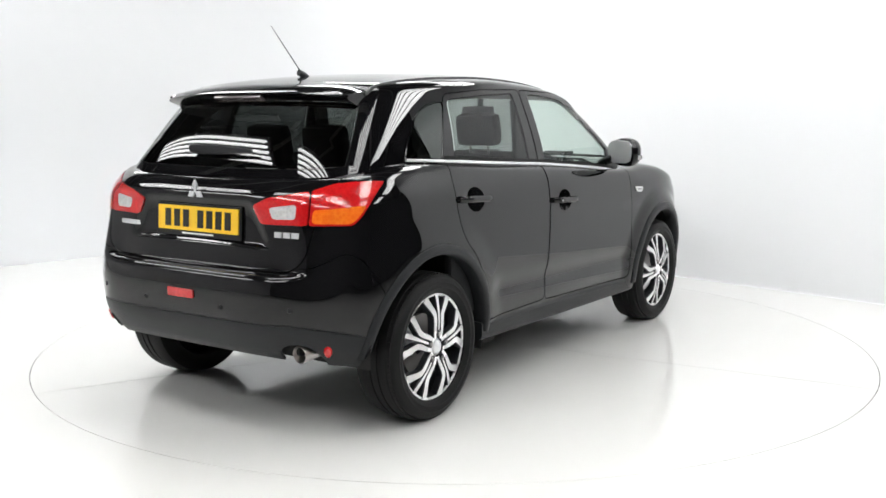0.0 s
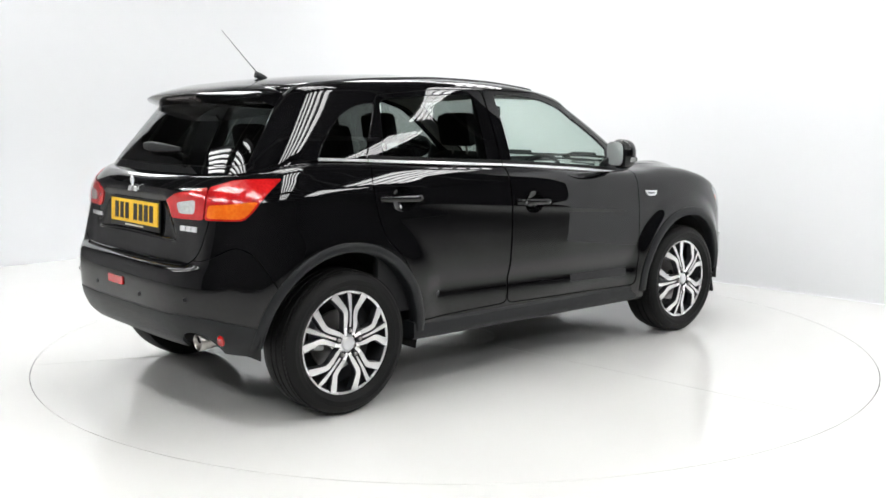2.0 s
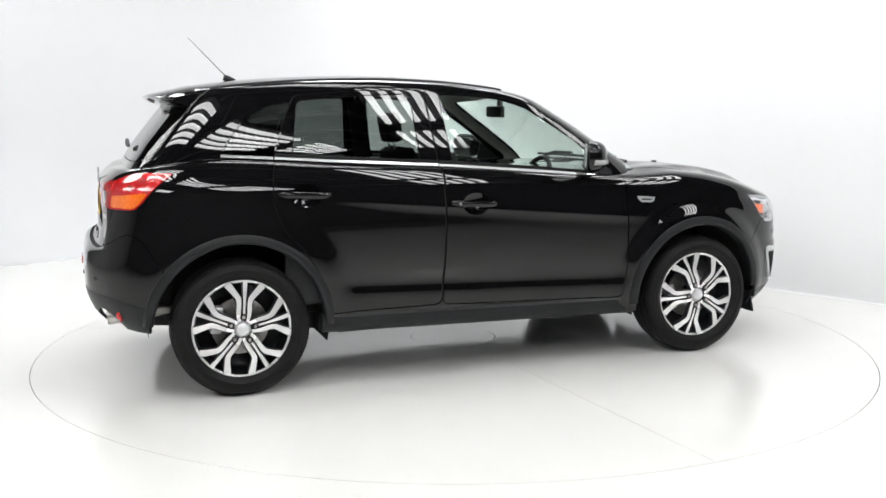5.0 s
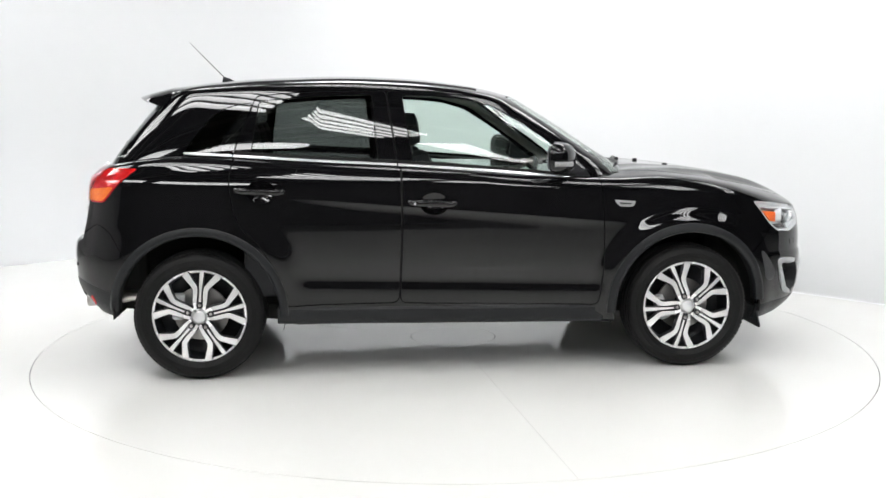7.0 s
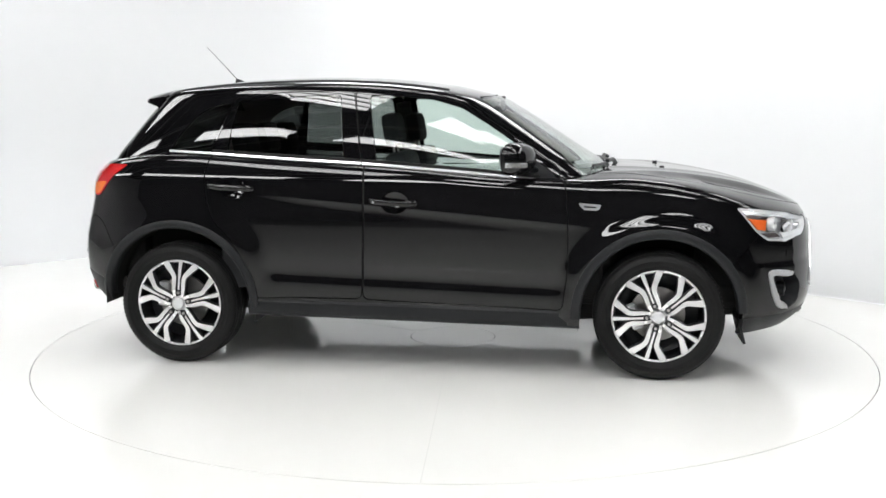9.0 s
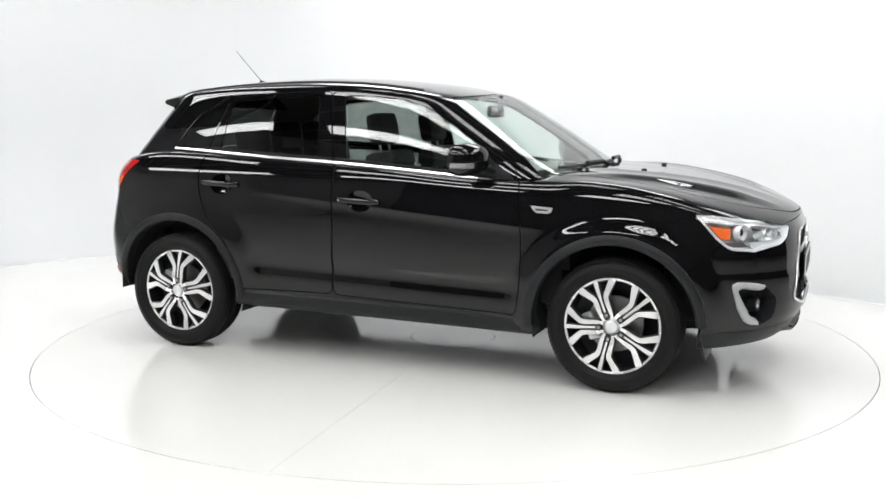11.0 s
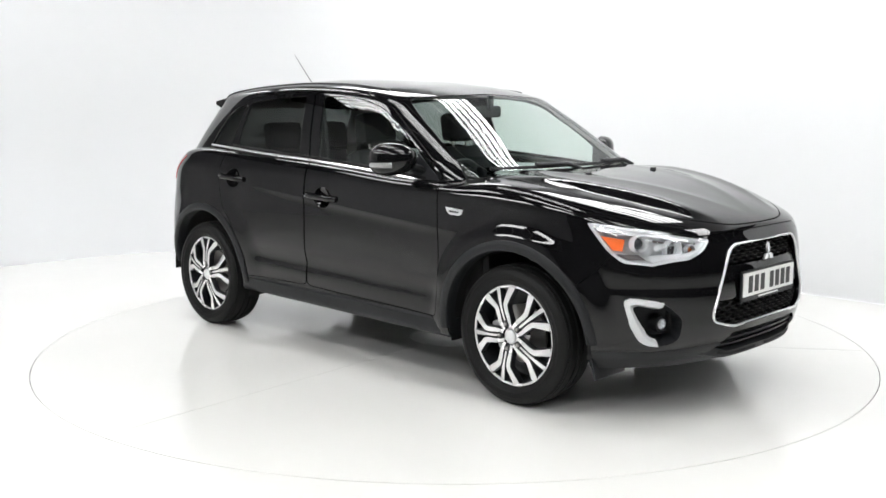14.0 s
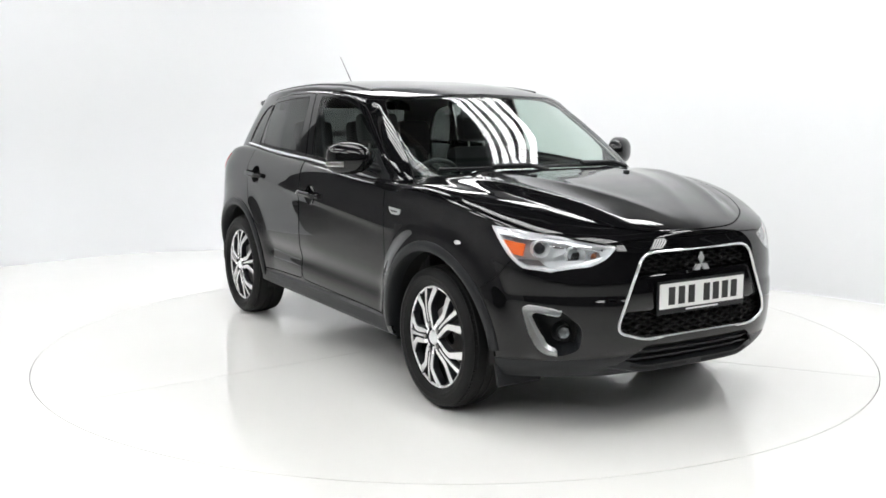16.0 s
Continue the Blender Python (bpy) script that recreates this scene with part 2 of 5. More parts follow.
class Skin:
    """Half of a shell (the car's own right, y below 0) as triangles that can be cut along outlines."""

    def __init__(self, grid):
        nu, nv = grid.shape[:2]
        du, dv = np.gradient(grid, axis=0), np.gradient(grid, axis=1)
        nrm = np.cross(du, dv)
        nrm /= np.maximum(np.linalg.norm(nrm, axis=2, keepdims=True), 1e-12)
        mid = np.array([nu // 2, nv // 4])
        if nrm[mid[0], mid[1], 1] > 0:
            nrm = -nrm
            self.flip = True
        else:
            self.flip = False
        edge = np.abs(grid[..., 1]) < 1e-6
        nrm[edge, 1] = 0
        nrm /= np.maximum(np.linalg.norm(nrm, axis=2, keepdims=True), 1e-12)
        self.v = grid.reshape(-1, 3).copy()
        self.n = nrm.reshape(-1, 3).copy()
        i = np.arange(nu * nv).reshape(nu, nv)
        a, b, c, d = i[:-1, :-1].ravel(), i[1:, :-1].ravel(), i[1:, 1:].ravel(), i[:-1, 1:].ravel()
        t = np.concatenate([np.stack([a, b, c], 1), np.stack([a, c, d], 1)])
        self.t = t[:, ::-1] if self.flip else t
        self.l = np.array(["shell"] * len(self.t), dtype=object)

    def split(self, f, name, only=("shell",)):
        """Cuts the triangles where f is 0 and names those inside (f below 0)."""
        f = np.where(np.abs(f) < 3e-4, 0.0, f)
        s = np.sign(f)
        ok = np.isin(self.l, list(only)) if only else np.ones(len(self.t), bool)
        ts = s[self.t]
        mixed = ok & (ts.min(1) < 0) & (ts.max(1) > 0)
        inside = ok & ~mixed & (ts.min(1) < 0)
        self.l[inside] = name
        newv, newn, newf, cache, nt, nl = [], [], [], {}, [], []
        base = len(self.v)

        def cross(i, j):
            key = (i, j) if i < j else (j, i)
            if key not in cache:
                w = f[i] / (f[i] - f[j])
                cache[key] = base + len(newv)
                newv.append(self.v[i] * (1 - w) + self.v[j] * w)
                q = self.n[i] * (1 - w) + self.n[j] * w
                newn.append(q / max(np.linalg.norm(q), 1e-9))
            return cache[key]

        for k in np.nonzero(mixed)[0]:
            tri = list(self.t[k])
            old = self.l[k]
            sg = [s[i] for i in tri]
            if 0 in sg:
                z = sg.index(0)
                a, b, c = tri[z], tri[(z + 1) % 3], tri[(z + 2) % 3]
                m = cross(b, c)
                nt += [(a, b, m), (a, m, c)]
                nl += [name if s[b] < 0 else old, name if s[c] < 0 else old]
            else:
                odd = [q for q in range(3) if sg.count(sg[q]) == 1][0]
                a, b, c = tri[odd], tri[(odd + 1) % 3], tri[(odd + 2) % 3]
                p, q = cross(a, b), cross(a, c)
                nt += [(a, p, q), (p, b, c), (p, c, q)]
                na, nb = (name, old) if s[a] < 0 else (old, name)
                nl += [na, nb, nb]
        keep = ~mixed
        if newv:
            self.v = np.concatenate([self.v, newv])
            self.n = np.concatenate([self.n, newn])
        if nt:
            self.t = np.concatenate([self.t[keep], nt])
            self.l = np.concatenate([self.l[keep], np.array(nl, dtype=object)])

    def panel(self, f, name, gap=0.0025, only=("shell",)):
        """Names a panel, with a narrow gap round it."""
        g = f(self.v)
        self.split(g - gap, name, only)
        self.split(-(f(self.v) + gap), "gap", (name,))

    def pieces(self, names, side=0):
        """Vertices, normals and triangles of the named pieces; side -1: as built, 1: mirrored, 0: both halves welded."""
        t = self.t[np.isin(self.l, list(names))]
        used, inv = np.unique(t, return_inverse=True)
        t = inv.reshape(-1, 3)
        v, n = self.v[used].copy(), self.n[used].copy()
        flip = np.array([1, -1, 1])
        if side == 1:
            return v * flip, n * flip, t[:, ::-1]
        if side == -1:
            return v, n, t
        k = len(v)
        on = np.abs(v[:, 1]) < 1e-6
        twin = np.where(on, np.arange(k), np.cumsum(~on) - 1 + k)
        v2, n2 = np.concatenate([v, (v * flip)[~on]]), np.concatenate([n, (n * flip)[~on]])
        return v2, n2, np.concatenate([t, twin[t][:, ::-1]])


def skin_mesh(name, data, mats, depth=0.012, push=0.0):
    """A panel with its turned-in edges. push lifts it along its normals."""
    v, n, t = data
    v = v + n * push
    count = {}
    for tri in t:
        for a, b in ((tri[0], tri[1]), (tri[1], tri[2]), (tri[2], tri[0])):
            key = (a, b) if a < b else (b, a)
            count[key] = None if key in count else (a, b)
    rim = [e for e in count.values() if e]
    faces = [tuple(x) for x in t]
    normals = [n[i] for tri in t for i in tri]
    verts = list(v)
    if depth:
        inner = {}
        for a, b in rim:
            for i in (a, b):
                if i not in inner:
                    inner[i] = len(verts)
                    verts.append(v[i] - n[i] * depth)
            f = (b, a, inner[a], inner[b])
            faces.append(f)
            q = np.cross(v[a] - v[b], verts[inner[a]] - v[b])
            q = q / max(np.linalg.norm(q), 1e-9)
            normals += [q] * 4
    return mesh_of(name, verts, faces, mats, normals=normals)


# ---- the studio ----
def prism(name, outline, z0, z1, mat, label, kind="structure", parent=None):
    """An upright slab from a plan outline."""
    bm = bmesh.new()
    low = [bm.verts.new((x, y, z0)) for x, y in outline]
    top = [bm.verts.new((x, y, z1)) for x, y in outline]
    n = len(outline)
    bm.faces.new(low[::-1])
    bm.faces.new(top)
    for i in range(n):
        bm.faces.new((low[i], low[(i + 1) % n], top[(i + 1) % n], top[i]))
    bmesh.ops.recalc_face_normals(bm, faces=bm.faces[:])
    ob = part(name, bm, mat, parent, label)
    return tagged(ob, kind=kind)


DISC_R = 2.494
ROOM_H = 5.2
STUDIO_EDGE = 7.3                                 # the white floor paint ends here, behind the camera


def disc(bm, r0, r1, z0, z1, steps=128):
    """A flat ring or disc with an upright rim."""
    rings = []
    for r, z in ((r0, z1), (r1, z1), (r1, z0), (r0, z0)):
        rings.append([bm.verts.new((r * math.cos(2 * math.pi * i / steps), r * math.sin(2 * math.pi * i / steps), z)) for i in range(steps)])
    for a, b in ((0, 1), (1, 2), (2, 3), (3, 0)):
        for i in range(steps):
            j = (i + 1) % steps
            bm.faces.new((rings[a][i], rings[b][i], rings[b][j], rings[a][j]))
    bmesh.ops.recalc_face_normals(bm, faces=bm.faces[:])
    return bm


def build_studio():
    bm = bmesh.new()                                   # floor with a round opening for the turntable
    steps = 128
    inner, outer, deep = [], [], []
    for i in range(steps):
        a = 2 * math.pi * (i + 0.5) / steps
        cx, sy = math.cos(a), math.sin(a)
        k = min(14.0 / max(abs(cx), abs(sy)), STUDIO_EDGE / -sy if sy < 0 else 99)
        inner.append(bm.verts.new(((DISC_R + 0.0022) * cx, (DISC_R + 0.0022) * sy, 0)))
        deep.append(bm.verts.new(((DISC_R + 0.0022) * cx, (DISC_R + 0.0022) * sy, -0.05)))
        outer.append(bm.verts.new((k * cx, k * sy, 0)))
    for i in range(steps):
        j = (i + 1) % steps
        bm.faces.new((inner[i], outer[i], outer[j], inner[j]))
        bm.faces.new((deep[i], inner[i], inner[j], deep[j]))
    floor = part("floor", bm, FLOOR, None, "glossy white painted studio floor round a turntable")
    tagged(floor, kind="structure")
    prism("floor_hall", [(-13.6, -9.6), (13.6, -9.6), (13.6, -STUDIO_EDGE - 0.002), (-13.6, -STUDIO_EDGE - 0.002)], -0.1, -0.001, DARK_FLOOR, "dark grey concrete hall floor")
    # the shade in the turntable's gap is put into this floor's dark colour
    bm = bmesh.new()
    disc(bm, 0.0005, DISC_R + 0.3, -0.09, -0.05)
    tagged(part("pit_floor", bm, GROOVE, None, "pit floor under the turntable, coloured dark as the gap's shade"), kind="structure")

    # one white backdrop wall turns a wide rounded corner far behind the car; its west part sweeps into the floor in a cove
    bx, by, r = -2.3, 6.52, 3.2
    k = r * 0.70711
    cx, cy = bx, by - 2 * k
    path = [(4.75 + (bx + k - 4.75) * s, -0.53 + (by - k + 0.53) * s) for s in np.linspace(0, 1, 30)]
    path += [(cx + r * math.cos(a), cy + r * math.sin(a)) for a in np.linspace(math.pi / 4, 3 * math.pi / 4, 20)[1:]]
    path += [(bx - k + (-5.6 - bx + k) * s, by - k + (3.22 - by + k) * s) for s in np.linspace(0, 1, 12)[1:]]
    bm = bmesh.new()
    rows, n = [], len(path)
    for i, (px, py) in enumerate(path):
        qx, qy = path[max(i - 1, 0)], path[min(i + 1, n - 1)]
        d = Vector((qy[0] - qx[0], qy[1] - qx[1])).normalized()
        inward = Vector((-d.y, d.x))
        cove = 0.02 + 1.3 * min(1, max(0, (i - 24) / 14))
        prof = [(cove * (1 - math.sin(a)), max(cove * (1 - math.cos(a)), 0.001)) for a in np.linspace(0, math.pi / 2, 10)] + [(0, 3.0), (0, ROOM_H), (-0.18, ROOM_H), (-0.18, 0.0)]
        rows.append([bm.verts.new((px + inward.x * q, py + inward.y * q, z)) for q, z in prof])
    for p, q in zip(rows, rows[1:]):
        for j in range(len(p)):
            bm.faces.new((p[j], p[(j + 1) % len(p)], q[(j + 1) % len(p)], q[j]))
    bm.faces.new(rows[0])
    bm.faces.new(rows[-1])
    bmesh.ops.recalc_face_normals(bm, faces=bm.faces[:])
    tagged(part("wall_backdrop", bm, WALL, None, "plain white studio backdrop wall curving into the floor", smooth=True), kind="structure")
    # the open, unlit hall behind the camera
    prism("wall_south", [(-13.5, -9.4), (13.5, -9.4), (13.5, -9.6), (-13.5, -9.6)], 0, ROOM_H, DARK_WALL, "dark unlit hall wall")
    # the grey wall is added out of view to lighten the flank's reflections
    prism("wall_reflected", [(-9.6, -9.4), (-9.6, 8), (-9.8, 8), (-9.8, -9.4)], 0, ROOM_H, GREY_WALL, "unseen grey wall added to lighten the car's reflections")
    prism("wall_far_side", [(13.4, -9.4), (13.4, 8), (13.6, 8), (13.6, -9.4)], 0, ROOM_H, DARK_WALL, "dark hall side wall")
    prism("ceiling", [(-13.6, -9.6), (13.6, -9.6), (13.6, 8), (-13.6, 8)], ROOM_H, ROOM_H + 0.2, CEIL, "dark hall ceiling with steel rafters")
    for y in np.arange(-8.5, 8, 1.5):
        bm = bmesh.new()
        box(bm, 0, y, ROOM_H - 0.09, 26.0, 0.10, 0.18)
        tagged(part("ceiling_rafter", bm, STEEL, None, "dark steel roof rafter"), kind="structure")


def light_bank(x, y, z, turn, tubes=5, length=2.4, pitch=0.16):
    """A hanging bank of parallel fluorescent tubes."""
    root = new("light_bank")
    bm = bmesh.new()
    box(bm, 0, 0, 0.06, length + 0.1, pitch * tubes + 0.06, 0.05, 0.008)
    part("housing", bm, DARK_WALL, root, "dark grey metal housing")
    for k in range(tubes):
        bm = bmesh.new()
        o = (k - (tubes - 1) / 2) * pitch
        sweep(bm, [(-length / 2, o, 0), (length / 2, o, 0)], ring_section(0.042, 10))
        part("tube", bm, TUBE, root, "lit white fluorescent tube", smooth=True)
    for sx in (-1, 1):
        bm = bmesh.new()
        sweep(bm, [(sx * length * 0.4, 0, 0.08), (sx * length * 0.4, 0, ROOM_H - z)], ring_section(0.006, 6), up=(1, 0, 0))
        part("hanger", bm, WHITE_METAL, root)
    root.matrix_basis = pose(x, y, z, 0, 0, turn)
    return tagged(root, "hanging bank of lit fluorescent tubes under the ceiling", "ceiling light", "studio light banks")


def build_lights():
    """Rows of banks square to the room, which stands at 45 degrees to the view."""
    for v in (1.8, -0.85, -3.5, -6.15):
        for u in (-6.0, -2.85, 0.3, 3.45, 6.6):
            x, y = (u + v) * 0.70711, (v - u) * 0.70711
            if -6.5 < x < 6.3 and -7.4 < y < 5.2:
                light_bank(x, y, 3.75, -45, 5, 2.3, 0.17)


def build_turntable():
    root = new("turntable")
    bm = bmesh.new()
    disc(bm, 0.27, DISC_R - 0.0022, -0.04, 0.0)
    part("disc", bm, DISC, root)
    bm = bmesh.new()
    disc(bm, 0.0005, 0.266, -0.04, 0.0, 64)
    part("hub_cover", bm, DISC, root, "round white cover plate in the middle")
    for a in (35, 155, 275):                      # joints between the deck plates
        bm = bmesh.new()
        box(bm, (0.27 + DISC_R) / 2, 0, 0.0003, DISC_R - 0.3, 0.003, 0.001)
        part("joint", bm, JOINT, root, "thin faint joint", pose(0, 0, 0, 0, 0, a))
    return tagged(root, "round white painted car turntable flush with the floor", "turntable")


# ---- the car's skins ----
AXLE, TRACK, HUB_Z = 1.335, 0.812, 0.345
side_section = curve([(0.22, 0.800), (0.32, 0.838), (0.40, 0.856), (0.50, 0.866), (0.62, 0.876), (0.72, 0.8795), (0.80, 0.880), (0.90, 0.8785), (0.965, 0.875),
                      (1.02, 0.869), (1.06, 0.860), (1.10, 0.845), (1.15, 0.822), (1.20, 0.800)])
shoulder_z = curve([(-2.1, 1.105), (-1.9, 1.13), (-1.4, 1.19), (-0.8, 1.165), (0.0, 1.12), (0.54, 1.075), (0.95, 1.062), (1.15, 1.072), (1.36, 1.054), (1.58, 1.008), (1.75, 0.957), (1.9, 0.915), (2.05, 0.885), (2.2, 0.862)])
bottom_z = curve([(-2.1, 0.40), (-1.8, 0.34), (-1.0, 0.30), (0.9, 0.28), (1.8, 0.252), (2.2, 0.272)])
front_x = curve([(0.22, 2.05), (0.27, 2.12), (0.31, 2.17), (0.36, 2.205), (0.42, 2.222), (0.48, 2.226), (0.55, 2.226), (0.60, 2.224), (0.632, 2.213), (0.68, 2.212), (0.80, 2.195), (0.86, 2.173), (0.92, 2.12)])
rear_x = curve([(0.30, -1.90), (0.36, -1.98), (0.42, -2.035), (0.52, -2.066), (0.64, -2.070), (0.71, -2.062), (0.738, -2.042), (0.752, -1.998), (0.80, -1.985), (0.95, -1.972), (1.04, -1.970), (1.08, -1.955), (1.11, -1.925), (1.13, -1.895)])
rear_corner_x = curve([(0.30, -1.90), (0.36, -1.97), (0.42, -2.02), (0.52, -2.052), (0.62, -2.055), (0.70, -2.046), (0.78, -2.026), (0.86, -2.004), (0.94, -1.986), (1.02, -1.976), (1.07, -1.953), (1.10, -1.926), (1.13, -1.892)])
bonnet_z = curve([(0.8, 1.112), (1.1, 1.120), (1.37, 1.104), (1.52, 1.089), (1.69, 1.062), (1.87, 1.018), (2.03, 0.963), (2.12, 0.922), (2.2, 0.870)])


def half_outline(phi, xr, xf, w, nr, nf, kr, kf):
    """Half a plan outline: phi 0 at the rear middle, 1 to 2 along the flank, 3 at the front middle. kr, kf: where the ends begin."""
    x, y = np.zeros_like(w), np.zeros_like(w)
    a = np.clip(phi, 0, 1) * math.pi / 2
    b = np.clip(3 - phi, 0, 1) * math.pi / 2
    xr_ = kr - (kr - xr) * np.abs(np.cos(a)) ** (2 / nr)
    xf_ = kf + (xf - kf) * np.abs(np.cos(b)) ** (2 / nf)
    x = np.where(phi < 1, xr_, np.where(phi > 2, xf_, kr + (kf - kr) * (phi - 1)))
    y = np.where(phi < 1, w * np.abs(np.sin(a)) ** (2 / nr), np.where(phi > 2, w * np.abs(np.sin(b)) ** (2 / nf), w))
    return x, -y


def even_phis(count, xr, xf, w, nr, nf, kr, kf):
    """Steps of phi that lie evenly along the outline."""
    p = np.linspace(0, 3, 6001)
    x, y = half_outline(p, xr, xf, np.full(len(p), w), nr, nf, kr, kf)
    s = np.concatenate([[0], np.cumsum(np.hypot(np.diff(x), np.diff(y)))])
    return np.interp(np.linspace(0, s[-1], count), s, p)


def soften(g, axis, rounds, lo=1, hi=-1):
    """Rounds the folds of a grid along one axis."""
    for _ in range(rounds):
        if axis == 1:
            g[:, lo:hi] = g[:, lo:hi] * 0.5 + (g[:, lo - 1:hi - 1] + (g[:, lo + 1:] if hi == -1 else g[:, lo + 1:hi + 1])) * 0.25
        else:
            g[lo:hi] = g[lo:hi] * 0.5 + (g[lo - 1:hi - 1] + (g[lo + 1:] if hi == -1 else g[lo + 1:hi + 1])) * 0.25
    return g


def tub_grid():
    """The lower body: flanks, ends and bonnet."""
    NR, NF, KR, KF = 4.1, 2.95, -1.30, 1.20
    phi = even_phis(260, -2.05, 2.2, 0.87, NR, NF, KR, KF)
    vs = np.concatenate([np.linspace(0, 1, 90), 1 + np.linspace(0, 1, 41)[1:]])
    P, V = np.meshgrid(phi, vs, indexing="ij")
    wall = np.clip(V, 0, 1)
    x = half_outline(P, -2.05, 2.2, np.full(P.shape, 0.87), NR, NF, KR, KF)[0]
    for _ in range(4):
        zb, zs = bottom_z(x), shoulder_z(x)
        z = zb + (zs - zb) * wall
        w = side_section(z + np.clip(x - 0.2, 0, 2) * 0.055)
        w = w * (1 - 0.012 * np.clip((np.abs(x - 0.05) - 0.9), 0, 1))
        # the doors are drawn in above the sill
        w = w - 0.0125 * np.exp(-((z - 0.522 + 0.03 * x) / 0.055) ** 2) * np.clip((x + 0.86) / 0.12, 0, 1) * np.clip((0.90 - x) / 0.15, 0, 1)
        # a crease falls from the rear handle towards the front wing
        w = w + 0.0055 * np.exp(-(np.abs(z - 0.905 + 0.085 * x) / 0.022) ** 1.5) * np.clip((x + 1.1) / 0.5, 0, 1) * np.clip((1.0 - x) / 0.3, 0, 1)
        # the wings are flared round the wheels
        for wx, lift, reach in ((AXLE, 0.028, 0.12), (-AXLE, 0.016, 0.17)):
            k = np.clip((0.46 + reach - np.hypot(x - wx, z - 0.352)) / reach, 0, 1)
            w = w + lift * k * k * (3 - 2 * k) * np.clip((1.02 - z) / 0.2, 0, 1)
        # the bumper's shelf ends at the corners, the tailgate is dished round its plate
        side = np.clip((P - 0.20) / 0.22, 0, 1)
        side = side * side * (3 - 2 * side)
        back = rear_x(z) * (1 - side) + rear_corner_x(z) * side
        half = 0.865 * np.abs(np.sin(np.clip(P, 0, 1) * math.pi / 2)) ** (2 / NR)
        dish = 1 / (1 + np.exp((half - 0.43 + 0.5 * (z - 0.85)) / 0.010)) / (1 + np.exp((0.852 - z) / 0.006)) / (1 + np.exp((z - 1.03) / 0.014))
        back = back + 0.016 * dish
        x, y = half_outline(P, back, front_x(z), w, NR, NF, KR, KF)
    cap = np.clip(V - 1, 0, 1)
    ylid = y * (1 - cap)
    top = bonnet_z(x)
    zc = np.maximum(top, z)
    rise = 1 - np.abs(1 - cap) ** 2.5
    zcap = z + (zc - z) * rise - 0.005 * np.exp(-(ylid / 0.24) ** 2) * np.clip((2.15 - x) / 0.3, 0, 1)
    # ridges run down the bonnet and converge on the grille, each with a hollow outside it
    f = x - 1.0
    along = np.clip((2.10 - x) / 0.25, 0, 1) * np.clip((x - 0.8) / 0.25, 0, 1) * np.clip(cap / 0.10, 0, 1)
    ridge = np.abs(ylid) - (0.68 - 0.17 * f - 0.17 * f * f)
    zcap = zcap + along * (0.017 * np.exp(-(np.abs(ridge) / 0.050) ** 1.4) - 0.009 * np.exp(-((ridge - 0.085) / 0.035) ** 2) + 0.006 * np.exp(-(np.abs(ridge + 0.24) / 0.05) ** 1.5))
    g = np.stack([x, np.where(V > 1, ylid, y), np.where(V > 1, zcap, z)], 2)
    g = soften(g, 1, 10, 84, 100)
    g[0, :, 1] = 0
    g[-1, :, 1] = 0
    g[:, -1, 1] = 0
    return g


roof_z = curve([(-1.80, 1.508), (-1.72, 1.524), (-1.46, 1.568), (-1.245, 1.594), (-0.93, 1.617), (-0.55, 1.627), (-0.24, 1.618), (0.11, 1.585), (0.33, 1.540), (0.45, 1.498)])
base_z = curve([(-2.05, 1.06), (-1.9, 1.09), (-1.4, 1.14), (-0.8, 1.12), (0.0, 1.075), (0.54, 1.03), (0.9, 1.0), (1.3, 1.03)])


def roof_height(x, y):
    return roof_z(x) - 0.032 * (np.abs(y) / 0.58) ** 2.8


def cabin_grid():
    """The greenhouse: glass band and roof."""
    NR, NF, KR, KF = 4.2, 3.9, -1.20, 0.05
    phi = even_phis(260, -1.85, 0.75, 0.72, NR, NF, KR, KF)
    vs = np.concatenate([np.linspace(0, 1, 70), 1 + np.linspace(0, 1, 40)[1:]])
    P, V = np.meshgrid(phi, vs, indexing="ij")
    wall, cap = np.clip(V, 0, 1), np.clip(V - 1, 0, 1)
    xr = -1.862 + 0.338 * wall - 0.10 * wall * (1 - wall)
    xf = 1.240 - 0.835 * wall
    w = 0.815 - 0.118 * wall ** 1.65
    kf, kr = 0.42 - 0.40 * wall, -1.36 + 0.15 * wall
    x, y = half_outline(P, xr, xf, w, 6.4 - 1.9 * wall, NF + 4.1 * np.clip(wall / 0.35, 0, 1), kr, kf)
    y = y * (1 - (0.105 + 0.080 * wall) * np.clip((-x - 0.7) / 1.0, 0, 1) ** 1.3)
    x = x - (0.062 - 0.03 * wall) * (y / 0.65) ** 2 * np.clip((x - kf) / (xf - kf), 0, 1)        # the windscreen is bowed
    z0 = base_z(x)
    z = z0 + (roof_height(np.clip(x, -1.70, 0.375), y) - z0) * wall
    yc = y * (1 - cap)
    xc = x + (np.clip(x, -1.2, -0.2) - x) * cap * 0.999
    z = np.where(V > 1, roof_height(xc, yc), z)
    g = np.stack([np.where(V > 1, xc, x), np.where(V > 1, yc, y), z], 2)
    g = soften(g, 1, 12, 60, 80)
    g[0, :, 1] = 0
    g[-1, :, 1] = 0
    g[:, -1, 1] = 0
    return g


def by_side(poly, r=0.03):
    o = fillet(poly, r)
    return lambda v: outline_distance(v[:, 0], v[:, 2], o)


def by_corner(poly, end, r=0.03):
    """Outline laid on a corner of the car: along the 45 degree tangent, and up. end 1: front, -1: rear."""
    o = fillet(poly, r)
    return lambda v: np.maximum(outline_distance((end * v[:, 0] - np.abs(v[:, 1])) * 0.70711, v[:, 2], o), 1.2 - end * v[:, 0])


